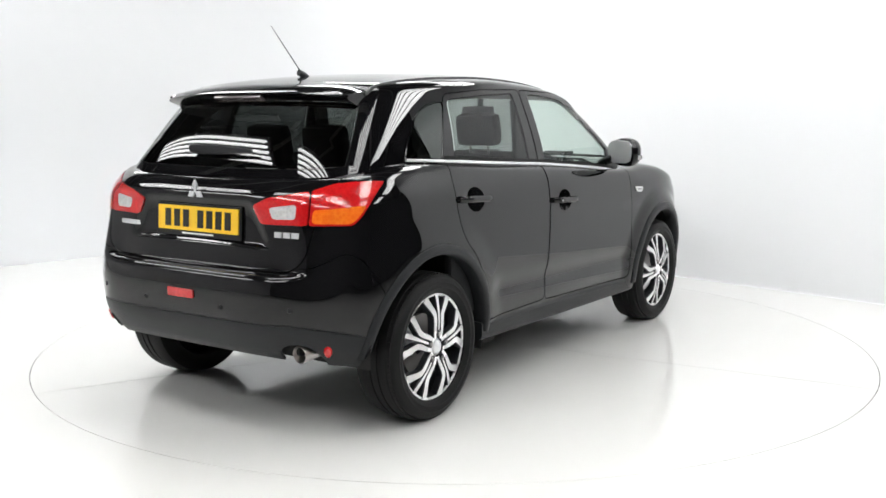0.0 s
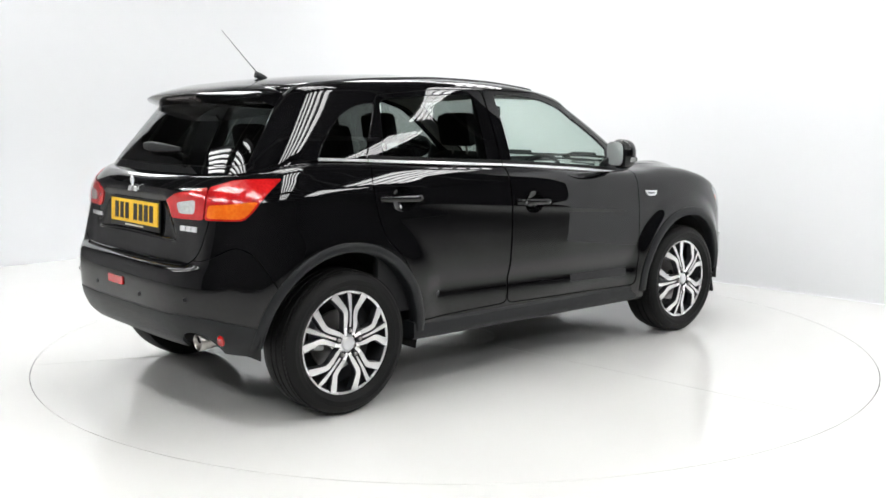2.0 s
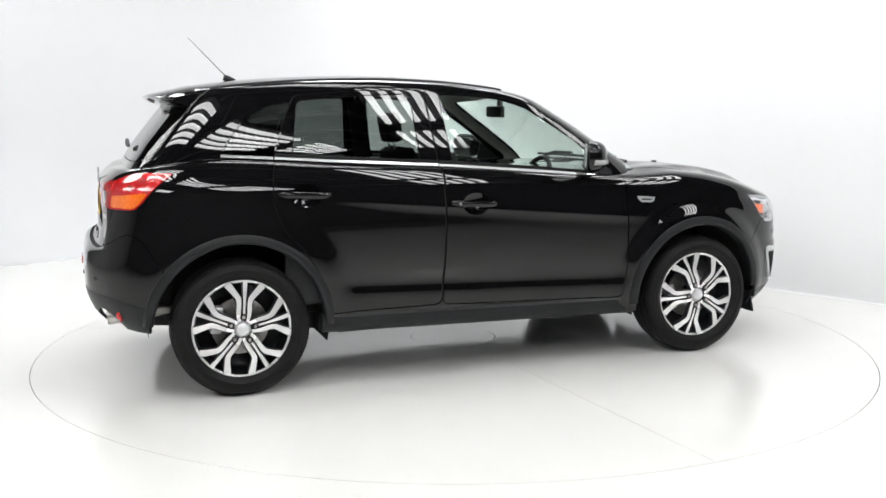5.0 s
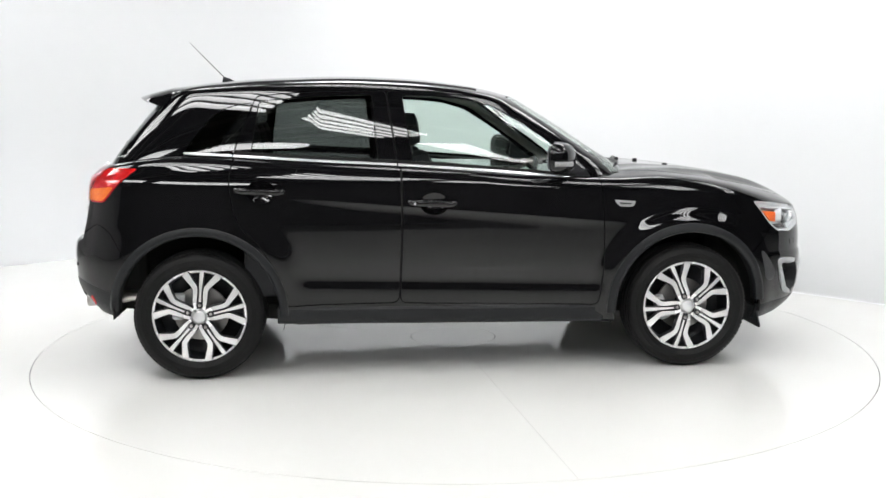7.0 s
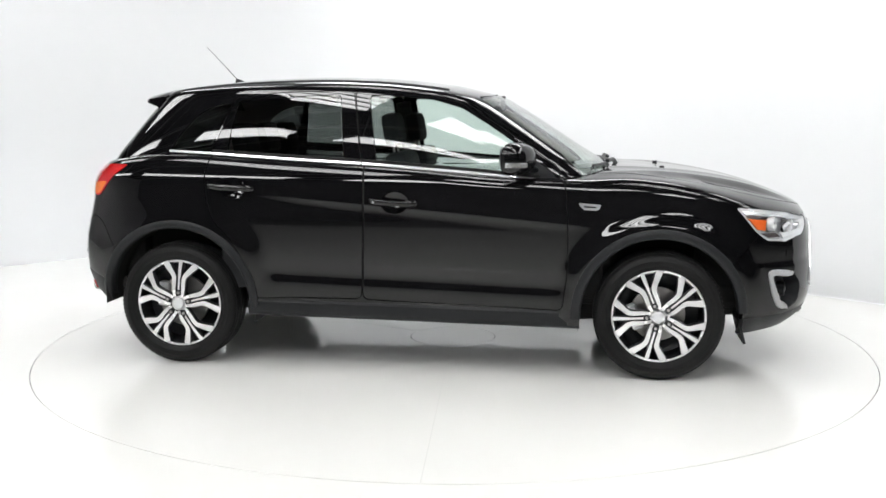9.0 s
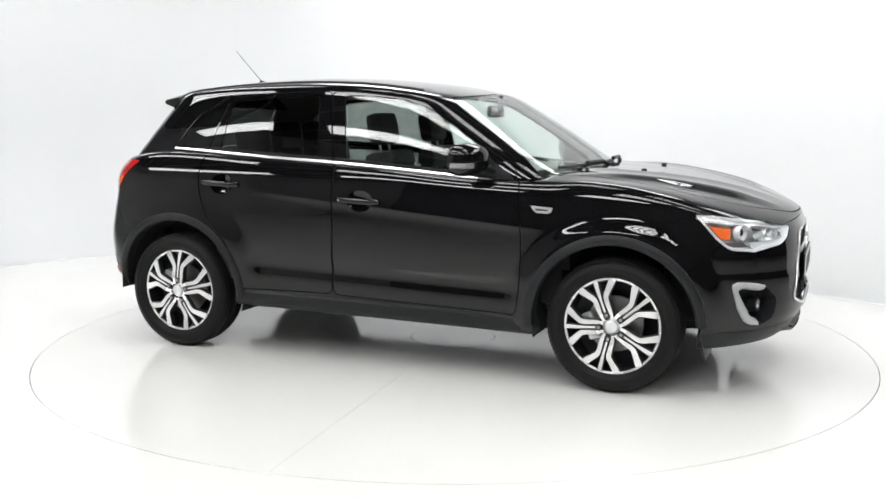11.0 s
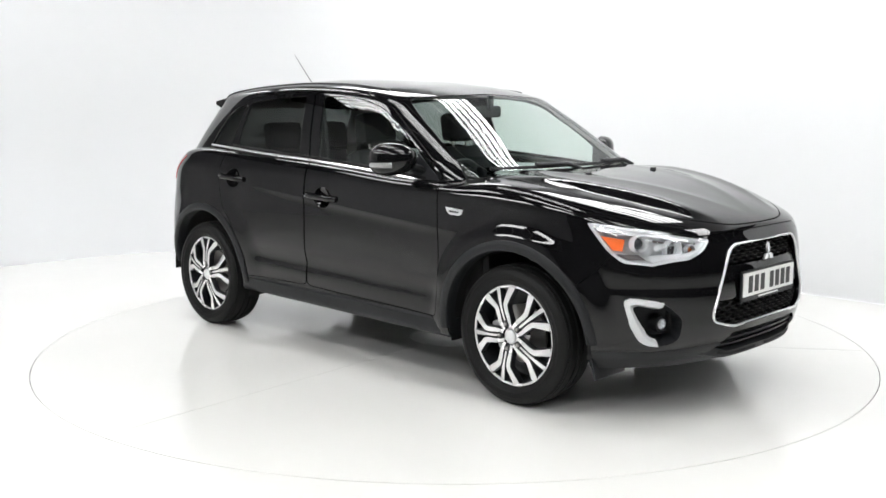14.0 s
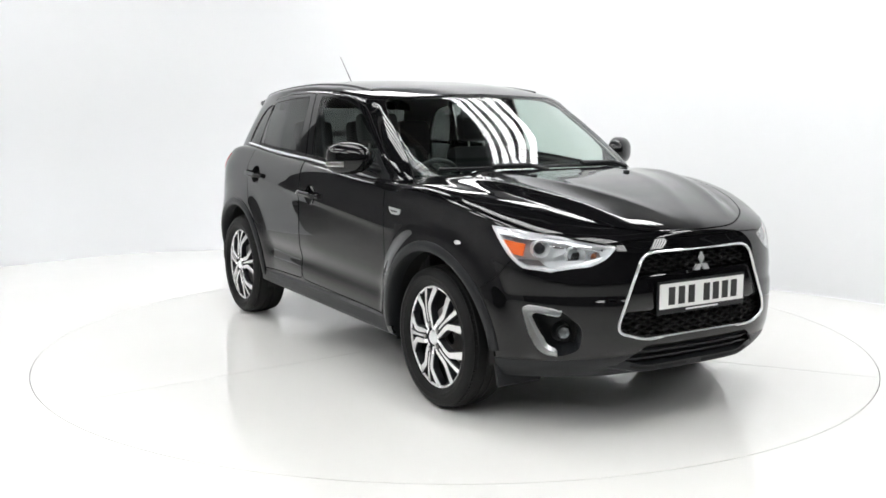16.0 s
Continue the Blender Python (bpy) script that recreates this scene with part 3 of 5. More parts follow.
def by_end(poly, end, r=0.03):
    """Outline laid on the front (1) or rear (-1): |y|, and up."""
    o = fillet(poly, r)
    return lambda v: np.maximum(outline_distance(np.abs(v[:, 1]), v[:, 2], o), (0.15 if end > 0 else 1.45) - end * v[:, 0])


HEADLAMP = [(0.645, 0.926), (0.80, 0.910), (0.975, 0.889), (1.205, 0.848), (1.168, 0.797), (1.105, 0.766), (0.99, 0.752), (0.93, 0.737), (0.80, 0.748), (0.735, 0.796), (0.685, 0.864)]
FOG = [(0.80, 0.595), (0.99, 0.568), (1.07, 0.50), (1.06, 0.40), (0.97, 0.365), (0.885, 0.385), (0.84, 0.46)]
GRILLE = [(-0.2, 0.820), (0.29, 0.815), (0.335, 0.79), (0.45, 0.52), (0.445, 0.475), (0.33, 0.442), (-0.2, 0.442)]
INTAKE = [(-0.2, 0.412), (0.31, 0.412), (0.43, 0.322), (0.40, 0.306), (-0.2, 0.306)]
LAMP_OUT = [(0.580, 1.127), (0.70, 1.128), (0.79, 1.122), (0.896, 1.092), (0.912, 0.948), (0.73, 0.948), (0.690, 0.985), (0.637, 1.06)]
LAMP_IN = [(0.901, 1.091), (1.075, 1.060), (1.142, 1.025), (1.108, 0.945), (0.917, 0.947)]
FRONT_DOOR = [(-0.262, 1.24), (-0.252, 1.08), (-0.249, 0.81), (-0.266, 0.395), (-0.10, 0.389), (0.60, 0.371), (0.826, 0.363), (0.850, 0.55), (0.854, 0.70), (0.851, 0.81), (0.838, 1.0), (0.80, 1.24)]
REAR_DOOR = [(-0.268, 1.24), (-0.258, 1.08), (-0.255, 0.81), (-0.272, 0.396), (-0.60, 0.394), (-0.895, 0.388), (-0.91, 0.49), (-0.935, 0.60), (-1.017, 0.735), (-1.10, 0.81), (-1.135, 0.888),
             (-1.158, 0.98), (-1.162, 1.09), (-1.12, 1.24)]


QUARTER = [(-1.405, 1.197), (-1.345, 1.30), (-1.255, 1.40), (-1.17, 1.447), (-1.09, 1.466), (-1.035, 1.468), (-1.15, 1.185)]
HANDLES = ((-0.995, 1.003), (-0.080, 0.932))           # rear and front door


def build_car():
    car = new("car")
    tagged(car, "glossy black compact crossover car parked on the turntable", "car")

    tub = Skin(tub_grid())
    for wx, r in ((-AXLE, 0.435), (AXLE, 0.42)):
        tub.split(np.hypot(tub.v[:, 0] - wx, tub.v[:, 2] - 0.352) - r + np.where(tub.v[:, 1] > -0.5, 9, 0), "void")
    tub.split(np.hypot((np.abs(tub.v[:, 1]) - 0.605) / 0.085, (tub.v[:, 2] - 0.375) / 0.075) - 1 + np.where(tub.v[:, 0] > -1.7, 9, 0), "void")
    tub.panel(by_corner(HEADLAMP, 1, 0.02), "headlamp", 0.002)
    tub.panel(by_corner(LAMP_OUT, -1, 0.012), "lamp_out", 0.0015)
    tub.panel(by_corner(LAMP_IN, -1, 0.015), "lamp_in", 0.0015)
    tub.panel(by_corner([(0.668, 1.032), (0.80, 1.020), (0.892, 1.014), (0.900, 0.958), (0.735, 0.957), (0.705, 0.982)], -1, 0.008), "amber", 0.0, ("lamp_out",))
    tub.panel(by_corner([(0.958, 1.036), (1.074, 1.018), (1.058, 0.970), (0.965, 0.972)], -1, 0.010), "reverse", 0.0, ("lamp_in",))
    for hx, hz in HANDLES:
        tub.split(np.hypot((tub.v[:, 0] - hx) / 0.078, (tub.v[:, 2] - hz) / 0.060) * 0.06 - 0.06 + np.where(tub.v[:, 1] > -0.5, 9, 0), "recess")
    tub.panel(by_end(GRILLE, 1, 0.03), "grille", 0.0)
    tub.panel(by_end(INTAKE, 1, 0.02), "intake", 0.0)
    tub.panel(by_corner(FOG, 1), "fog", 0.0)
    lid = [(0.5, -0.2), (0.5, 0.66), (1.05, 0.70), (1.45, 0.705), (1.75, 0.655), (1.95, 0.53), (2.06, 0.40), (2.135, 0.27), (2.16, 0.1), (2.165, -0.2)]
    tub.panel(lambda v: np.maximum(outline_distance(v[:, 0], np.abs(v[:, 1]), fillet(lid, 0.1)), 0.84 - v[:, 2]), "bonnet", 0.003)
    tub.panel(by_side(FRONT_DOOR, 0.04), "front_door", 0.003)
    tub.panel(by_side(REAR_DOOR, 0.04), "rear_door", 0.003)
    tub.panel(by_side([(1.5, 0.1), (1.5, 0.33), (1.75, 0.335), (2.0, 0.345), (2.10, 0.36), (2.5, 0.42), (2.5, 0.1)], 0.05), "front_lip", 0.0015)
    tub.panel(by_side([(1.66, 0.1), (1.66, 0.60), (1.78, 0.70), (1.84, 0.78), (2.0, 0.83), (2.5, 0.96), (2.5, 0.1)], 0.03), "front_bumper", 0.002)
    tub.panel(by_side([(0.80, 0.1), (0.80, 1.3), (2.4, 1.3), (2.4, 0.1)], 0.0), "fender", 0.0)
    tub.panel(by_end([(-0.3, 0.742), (0.56, 0.748), (0.635, 0.80), (0.665, 0.96), (0.69, 1.10), (0.72, 1.3), (-0.3, 1.3)], -1, 0.05), "tailgate", 0.003)
    tub.panel(by_side([(-2.5, 0.1), (-2.5, 0.53), (-2.0, 0.53), (-1.88, 0.50), (-1.78, 0.47), (-1.5, 0.45), (-1.5, 0.1)], 0.05), "rear_valance", 0.0015)
    tub.panel(by_side([(-2.5, 0.1), (-2.5, 0.75), (-1.98, 0.76), (-1.86, 0.84), (-1.79, 0.80), (-1.70, 0.64), (-1.66, 0.1)], 0.03), "rear_bumper", 0.002)

    def panel(name, skin, label, side=0, mat=PAINT, text="", parent=None, depth=0.014, push=0.0):
        return attach(name, skin_mesh(name, skin.pieces([label], side), mat, depth, push), parent or car, text)

    made = {}
    for name in ("bonnet", "front_bumper", "tailgate", "rear_bumper"):
        made[name] = panel(name, tub, name)
    panel("bumper_lip", tub, "front_lip", 0, CLADDING, "matt black plastic lip", made["front_bumper"])
    panel("valance", tub, "rear_valance", 0, CLADDING, "matt black plastic valance", made["rear_bumper"])
    attach("body_seam", skin_mesh("body_seam", tub.pieces(["gap"], 0), SEAM, 0.0, -0.010), car)
    for side in (-1, 1):
        for name in ("front_door", "rear_door", "fender"):
            made[name, side] = panel(name, tub, name, side)
        made["quarter", side] = panel("quarter_panel", tub, "shell", side)
        made["lamp", side] = panel("tail_lamp", tub, "lamp_out", side, RED_LENS, "red and amber tail lamp", depth=0.03, push=0.004)
        made["lamp_in", side] = panel("tail_lamp", tub, "lamp_in", side, RED_LENS, "red tail lamp with a clear reversing light", made["tailgate"], depth=0.03, push=0.004)
        attach("indicator", skin_mesh("indicator", tub.pieces(["amber"], side), AMBER_LENS, 0.02, 0.004), made["lamp", side], "amber indicator lens")
        attach("reversing_light", skin_mesh("reversing_light", tub.pieces(["reverse"], side), CLEAR_LENS, 0.02, 0.003), made["lamp_in", side], "clear reversing light")
        v, n, t = tub.pieces(["recess"], side)
        for host, (hx, hz) in zip(("rear_door", "front_door"), HANDLES):
            q = np.hypot((v[:, 0] - hx) / 0.078, (v[:, 2] - hz) / 0.060)
            own = q[t].max(1) < 1.5
            bowl = v - n * (0.026 * np.clip(1 - q ** 2, 0, 1))[:, None]
            used, inv = np.unique(t[own], return_inverse=True)
            attach("handle_recess", mesh_of("handle_recess", bowl[used], inv.reshape(-1, 3), PAINT, True), made[host, side], "gloss black finger recess")
        made["headlamp", side] = panel("headlamp", tub, "headlamp", side, GLASS_LENS, "clear headlamp with chrome reflectors and amber indicator", depth=0.0)
    cabin = Skin(cabin_grid())
    back_glass = by_end([(-0.3, 1.165), (0.55, 1.175), (0.715, 1.195), (0.69, 1.30), (0.615, 1.455), (-0.3, 1.482)], -1, 0.05)
    cabin.panel(lambda v: np.maximum(back_glass(v), v[:, 0] + 1.51 + 0.75 * (1.472 - v[:, 2])), "rear_window", 0.002)
    cabin.panel(by_end([(-0.3, 0.9), (0.72, 0.9), (0.75, 1.06), (0.652, 1.40), (0.600, 1.50), (-0.3, 1.535)], 1, 0.05), "windscreen", 0.002)
    cabin.panel(by_side(QUARTER, 0.03), "quarter_glass", 0.002)
    cabin.panel(by_side([(-1.005, 1.478), (-0.70, 1.502), (-0.405, 1.515), (-0.375, 1.16), (-1.05, 1.19)], 0.03), "rear_glass", 0.002)
    cabin.panel(by_side([(-0.243, 1.512), (-0.07, 1.506), (0.11, 1.489), (0.27, 1.443), (0.42, 1.352), (0.55, 1.265), (0.70, 1.14), (0.74, 1.03), (-0.16, 1.12), (-0.19, 1.15)], 0.03), "front_glass", 0.002)
    cabin.panel(by_side([(-0.262, 1.0), (-0.275, 1.18), (-0.325, 1.535), (0.10, 1.525), (0.32, 1.455), (0.80, 1.12), (0.80, 0.9)], 0.03), "front_frame", 0.0025)
    cabin.panel(by_side([(-0.268, 1.0), (-0.281, 1.18), (-0.331, 1.536), (-0.70, 1.53), (-1.02, 1.505), (-1.16, 1.17), (-1.16, 1.0)], 0.03), "rear_frame", 0.0025)
    made["roof"] = panel("roof", cabin, "shell", 0)
    attach("cabin_seam", skin_mesh("cabin_seam", cabin.pieces(["gap"], 0), SEAM, 0.0, -0.006), car)
    attach("headliner", skin_mesh("headliner", cabin.pieces(["shell"], 0), LINER, 0.0, -0.022), car, "grey fabric headliner and pillar trim")
    panel("rear_window", cabin, "rear_window", 0, GLASS_DEEP, "dark tinted rear window", made["tailgate"], 0.0)
    panel("windscreen", cabin, "windscreen", 0, GLASS_CLEAR, "clear windscreen", car, 0.0)
    for side in (-1, 1):
        panel("window_frame", cabin, "front_frame", side, PAINT, "", made["front_door", side])
        panel("window_frame", cabin, "rear_frame", side, PAINT, "", made["rear_door", side])
        panel("window_glass", cabin, "front_glass", side, GLASS_CLEAR, "clear door window", made["front_door", side], 0.0)
        panel("window_glass", cabin, "rear_glass", side, GLASS_DARK, "dark tinted door window", made["rear_door", side], 0.0)
        panel("quarter_window", cabin, "quarter_glass", side, GLASS_DEEP, "dark tinted quarter window", made["quarter", side], 0.0)
    return car, tub, cabin, made


# ---- places on the skins ----
def spot(skin, u, v, want, test):
    """The point and normal of a skin where two of its coordinates are u and v; want: the axes, test: which vertices count."""
    d = (skin.v[:, want[0]] - u) ** 2 + (skin.v[:, want[1]] - v) ** 2 + np.where(test, 0, 1e6)
    i = int(np.argmin(d))
    n, p = skin.n[i], skin.v[i].copy()
    free = 3 - want[0] - want[1]
    p[free] -= (n[want[0]] * (u - p[want[0]]) + n[want[1]] * (v - p[want[1]])) / n[free]
    p[want[0]], p[want[1]] = u, v
    return Vector(p), Vector(n)


def flank(skin, x, z):
    return spot(skin, x, z, (0, 2), (skin.v[:, 1] < -0.3) & (skin.n[:, 1] < -0.25))


def nose(skin, y, z, end=1):
    p, n = spot(skin, -abs(y), z, (1, 2), (end * skin.v[:, 0] > 1.2) & (end * skin.n[:, 0] > 0.25))
    return (p, n) if y <= 0 else (Vector((p.x, -p.y, p.z)), Vector((n.x, -n.y, n.z)))


def above(skin, x, y):
    p, n = spot(skin, x, -abs(y), (0, 1), skin.n[:, 2] > 0.3)
    return (p, n) if y <= 0 else (Vector((p.x, -p.y, p.z)), Vector((n.x, -n.y, n.z)))


def corner(skin, t, z, end):
    """On a corner: t along the 45 degree tangent."""
    u = (end * skin.v[:, 0] - np.abs(skin.v[:, 1])) * 0.70711
    d = (u - t) ** 2 + (skin.v[:, 2] - z) ** 2 + np.where(end * skin.v[:, 0] > 1.3, 0, 1e6)
    idx = np.argsort(d)[:4]
    w = 1 / (d[idx] + 1e-8)
    return Vector((skin.v[idx] * w[:, None]).sum(0) / w.sum()), Vector((skin.n[idx] * w[:, None]).sum(0)).normalized()


MIRROR = Matrix.Diagonal((1, -1, 1, 1))


def both(name, bm, mat, parents, label="", smooth=True):
    """A part built on the car's right, and its mirror image on the left. Returns both."""
    a = part(name, bm, mat, parents[0], label, smooth=smooth)
    b = attach(name, a.data, parents[1], label, MIRROR)
    return a, b


def plate_on(bm, pts, normals, thick):
    """A slab with the outline pts, thick along the normals, set on a surface."""
    n = len(pts)
    top = [bm.verts.new(p + q * thick) for p, q in zip(pts, normals)]
    low = [bm.verts.new(p - q * 0.004) for p, q in zip(pts, normals)]
    bm.faces.new(top)
    bm.faces.new(low[::-1])
    for i in range(n):
        bm.faces.new((low[i], low[(i + 1) % n], top[(i + 1) % n], top[i]))
    bmesh.ops.recalc_face_normals(bm, faces=bm.faces[:])
    return bm


# ---- wheels ----
def spoke_mesh(name, path, widths):
    """A flat-faced spoke: a path of (radius, degrees) with widths, machined face and dark flanks."""
    pts = [Vector((r * math.sin(radians(a)), 0, r * math.cos(radians(a)))) for r, a in path]
    fine, ws = [], []
    for i in range(len(pts) - 1):
        for k in range(4):
            s = k / 4
            fine.append(pts[i].lerp(pts[i + 1], s))
            ws.append(widths[i] * (1 - s) + widths[i + 1] * s)
    fine.append(pts[-1])
    ws.append(widths[-1])
    for _ in range(2):
        fine = [fine[0]] + [(fine[i - 1] + fine[i] * 2 + fine[i + 1]) / 4 for i in range(1, len(fine) - 1)] + [fine[-1]]
    bm = bmesh.new()
    rows = []
    for i, p in enumerate(fine):
        d = (fine[min(i + 1, len(fine) - 1)] - fine[max(i - 1, 0)]).normalized()
        s = Vector((d.z, 0, -d.x))
        r = p.length
        front = -0.060 + 0.014 * (r / 0.245) ** 2 - 0.012 * math.sin(math.pi * min(1, r / 0.245))
        w = ws[i] / 2
        rows.append([bm.verts.new((p.x + s.x * o, y, p.z + s.z * o)) for o, y in ((-w - 0.003, front + 0.035), (-w - 0.003, front + 0.005), (-w, front), (w, front), (w + 0.003, front + 0.005), (w + 0.003, front + 0.035))])
    for a, b in zip(rows, rows[1:]):
        for j in range(5):
            f = bm.faces.new((a[j], a[j + 1], b[j + 1], b[j]))
            f.material_index = 0 if j == 2 else 1
    bmesh.ops.recalc_face_normals(bm, faces=bm.faces[:])
    me = bpy.data.meshes.new(name)
    bm.to_mesh(me)
    bm.free()
    me.materials.append(ALLOY)
    me.materials.append(RIM_DARK)
    return me


def build_wheel(car):
    bm = bmesh.new()
    lathe(bm, [(0.06, 0.085), (0.20, 0.085), (0.222, 0.07), (0.226, -0.01), (0.234, -0.034), (0.236, -0.040)], 72)
    wheel = part("wheel", bm, RIM_DARK, car, "black and machined silver alloy wheel with twin spokes", smooth=True)
    bm = bmesh.new()
    lathe(bm, [(0.2355, -0.036), (0.237, -0.044), (0.246, -0.047), (0.2505, -0.043), (0.2505, -0.03)], 96)
    part("rim_lip", bm, ALLOY, wheel, "bright machined rim lip", smooth=True)
    bm = bmesh.new()
    lathe(bm, [(0.247, -0.034), (0.2495, -0.052), (0.258, -0.060), (0.270, -0.066), (0.276, -0.070), (0.279, -0.069), (0.300, -0.074), (0.303, -0.072), (0.318, -0.068), (0.331, -0.056),
               (0.339, -0.038), (0.3405, -0.030), (0.3445, -0.026), (0.3455, 0.0), (0.3460, 0.012), (0.3405, 0.014), (0.3405, 0.022), (0.3460, 0.024), (0.3462, 0.052), (0.3405, 0.054), (0.3405, 0.062),
               (0.3460, 0.064), (0.3455, 0.098), (0.3405, 0.12), (0.334, 0.145), (0.30, 0.16), (0.25, 0.15), (0.235, 0.13)], 120)
    tyre = part("tyre", bm, RUBBER, wheel, "black rubber tyre with tread blocks", smooth=True)
    bm = bmesh.new()                                      # shoulder blocks of the tread
    for k in range(90):
        a = 2 * math.pi * k / 90
        box(bm, 0.3382 * math.cos(a), -0.034, 0.3382 * math.sin(a), 0.006, 0.026, 0.017, 0, Matrix.Rotation(-a, 3, "Y"))
    part("tread", bm, RUBBER, wheel)
    thin = spoke_mesh("spoke", [(0.080, 0), (0.14, 0), (0.240, 0)], [0.010, 0.013, 0.023])
    arm = spoke_mesh("spoke", [(0.044, 8), (0.085, 17), (0.125, 24), (0.158, 25.5), (0.190, 20), (0.240, 14.5)], [0.017, 0.020, 0.023, 0.026, 0.029, 0.037])
    other = spoke_mesh("spoke", [(0.044, -8), (0.085, -17), (0.125, -24), (0.158, -25.5), (0.190, -20), (0.240, -14.5)], [0.017, 0.020, 0.023, 0.026, 0.029, 0.037])
    for k in range(5):
        for me, turn in ((thin, 0), (arm, 36), (other, 36)):
            attach("spoke", me, wheel, "machined silver spoke", pose(0, 0, 0, 0, 72 * k + turn, 0))
    bm = bmesh.new()
    lathe(bm, [(0.0005, -0.070), (0.028, -0.069), (0.033, -0.065), (0.036, -0.058), (0.041, -0.056), (0.044, -0.050), (0.046, -0.02)], 40)
    part("hub", bm, SATIN, wheel, "silver hub with a plain centre cap", smooth=True)
    bm = bmesh.new()
    lathe(bm, [(0.0005, -0.077), (0.004, -0.078), (0.0085, -0.076), (0.0095, -0.066), (0.010, -0.060)], 16)
    ring = bmesh.new()
    lathe(ring, [(0.0005, -0.0695), (0.0150, -0.0705), (0.0175, -0.0685), (0.0180, -0.02)], 18)
    socket = part("lug_socket", ring, RIM_DARK, wheel, "dark lug pocket", smooth=True)
    for k in range(5):
        m = pose(0.063 * math.sin(radians(72 * k)), 0, 0.063 * math.cos(radians(72 * k)))
        if k:
            attach("lug_socket", socket.data, wheel, "dark lug pocket", m)
        else:
            socket.matrix_basis = m
    nut = part("lug_nut", bm, STEEL, wheel, "steel lug nut", smooth=True)
    for k in range(5):
        a = radians(72 * k)
        m = pose(0.063 * math.sin(a), 0, 0.063 * math.cos(a))
        if k:
            attach("lug_nut", nut.data, wheel, "steel lug nut", m)
        else:
            nut.matrix_basis = m
    bm = bmesh.new()
    lathe(bm, [(0.05, 0.03), (0.145, 0.03), (0.145, 0.05), (0.05, 0.05)], 48)
    part("brake_disc", bm, STEEL, wheel, "steel brake disc", smooth=True)
    bm = bmesh.new()
    box(bm, -0.12, 0.03, 0.03, 0.06, 0.06, 0.14, 0.012)
    part("caliper", bm, SATIN, wheel, "silver brake caliper")
    return wheel


def build_wheels(car):
    first = build_wheel(car)
    spots = [(-AXLE, -1, 5), (-AXLE, 1, 20), (AXLE, -1, -22), (AXLE, 1, 40)]
    for i, (wx, side, spin) in enumerate(spots):
        m = pose(wx, side * TRACK, HUB_Z, 0, 0, 0 if side < 0 else 180) @ pose(0, 0, 0, 0, spin, 0)
        if i:
            copy_thing(first, m)
        else:
            first.matrix_basis = m


# ---- under the skin ----
def build_underbody(car):
    bm = bmesh.new()
    box(bm, 0.06, 0, 0.42, 3.5, 1.16, 0.16, 0.04)
    box(bm, 0.0, 0, 0.33, 1.70, 1.62, 0.12, 0.03)
    box(bm, 1.78, 0, 0.60, 0.5, 1.15, 0.45, 0.05)          # radiator and engine bay
    box(bm, -1.80, 0, 0.60, 0.32, 1.2, 0.45, 0.05)
    box(bm, 0.98, 0, 0.72, 0.12, 1.5, 0.62, 0.02)          # bulkhead
    part("underbody", bm, UNDER, car, "dark underbody pan")
    for wx, r in ((-AXLE, 0.45), (AXLE, 0.435)):           # wheel housings
        bm = bmesh.new()
        steps = 24
        outer, inner = [], []
        for k in range(steps + 1):
            a = radians((-7 if wx > 0 else -14) + (201 if wx > 0 else 197) * k / steps)
            x, z = wx + r * math.cos(a), 0.352 + r * math.sin(a)
            outer.append(bm.verts.new((x, -0.842, max(z, 0.18))))
            inner.append(bm.verts.new((x, -0.52, max(z, 0.18))))
        for k in range(steps):
            bm.faces.new((outer[k], outer[k + 1], inner[k + 1], inner[k]))
        bm.faces.new(inner)
        bmesh.ops.recalc_face_normals(bm, faces=bm.faces[:])
        both("wheel_housing", bm, UNDER, (car, car), "black plastic wheel housing")
    bm = bmesh.new()
    sweep(bm, [(-1.335, -0.62, 0.33), (-1.335, 0.62, 0.33)], ring_section(0.03, 10))
    part("axle", bm, UNDER, car, smooth=True)
    bm = bmesh.new()
    sweep(bm, [(1.335, -0.62, 0.33), (1.335, 0.62, 0.33)], ring_section(0.025, 10))
    part("axle", bm, UNDER, car, smooth=True)


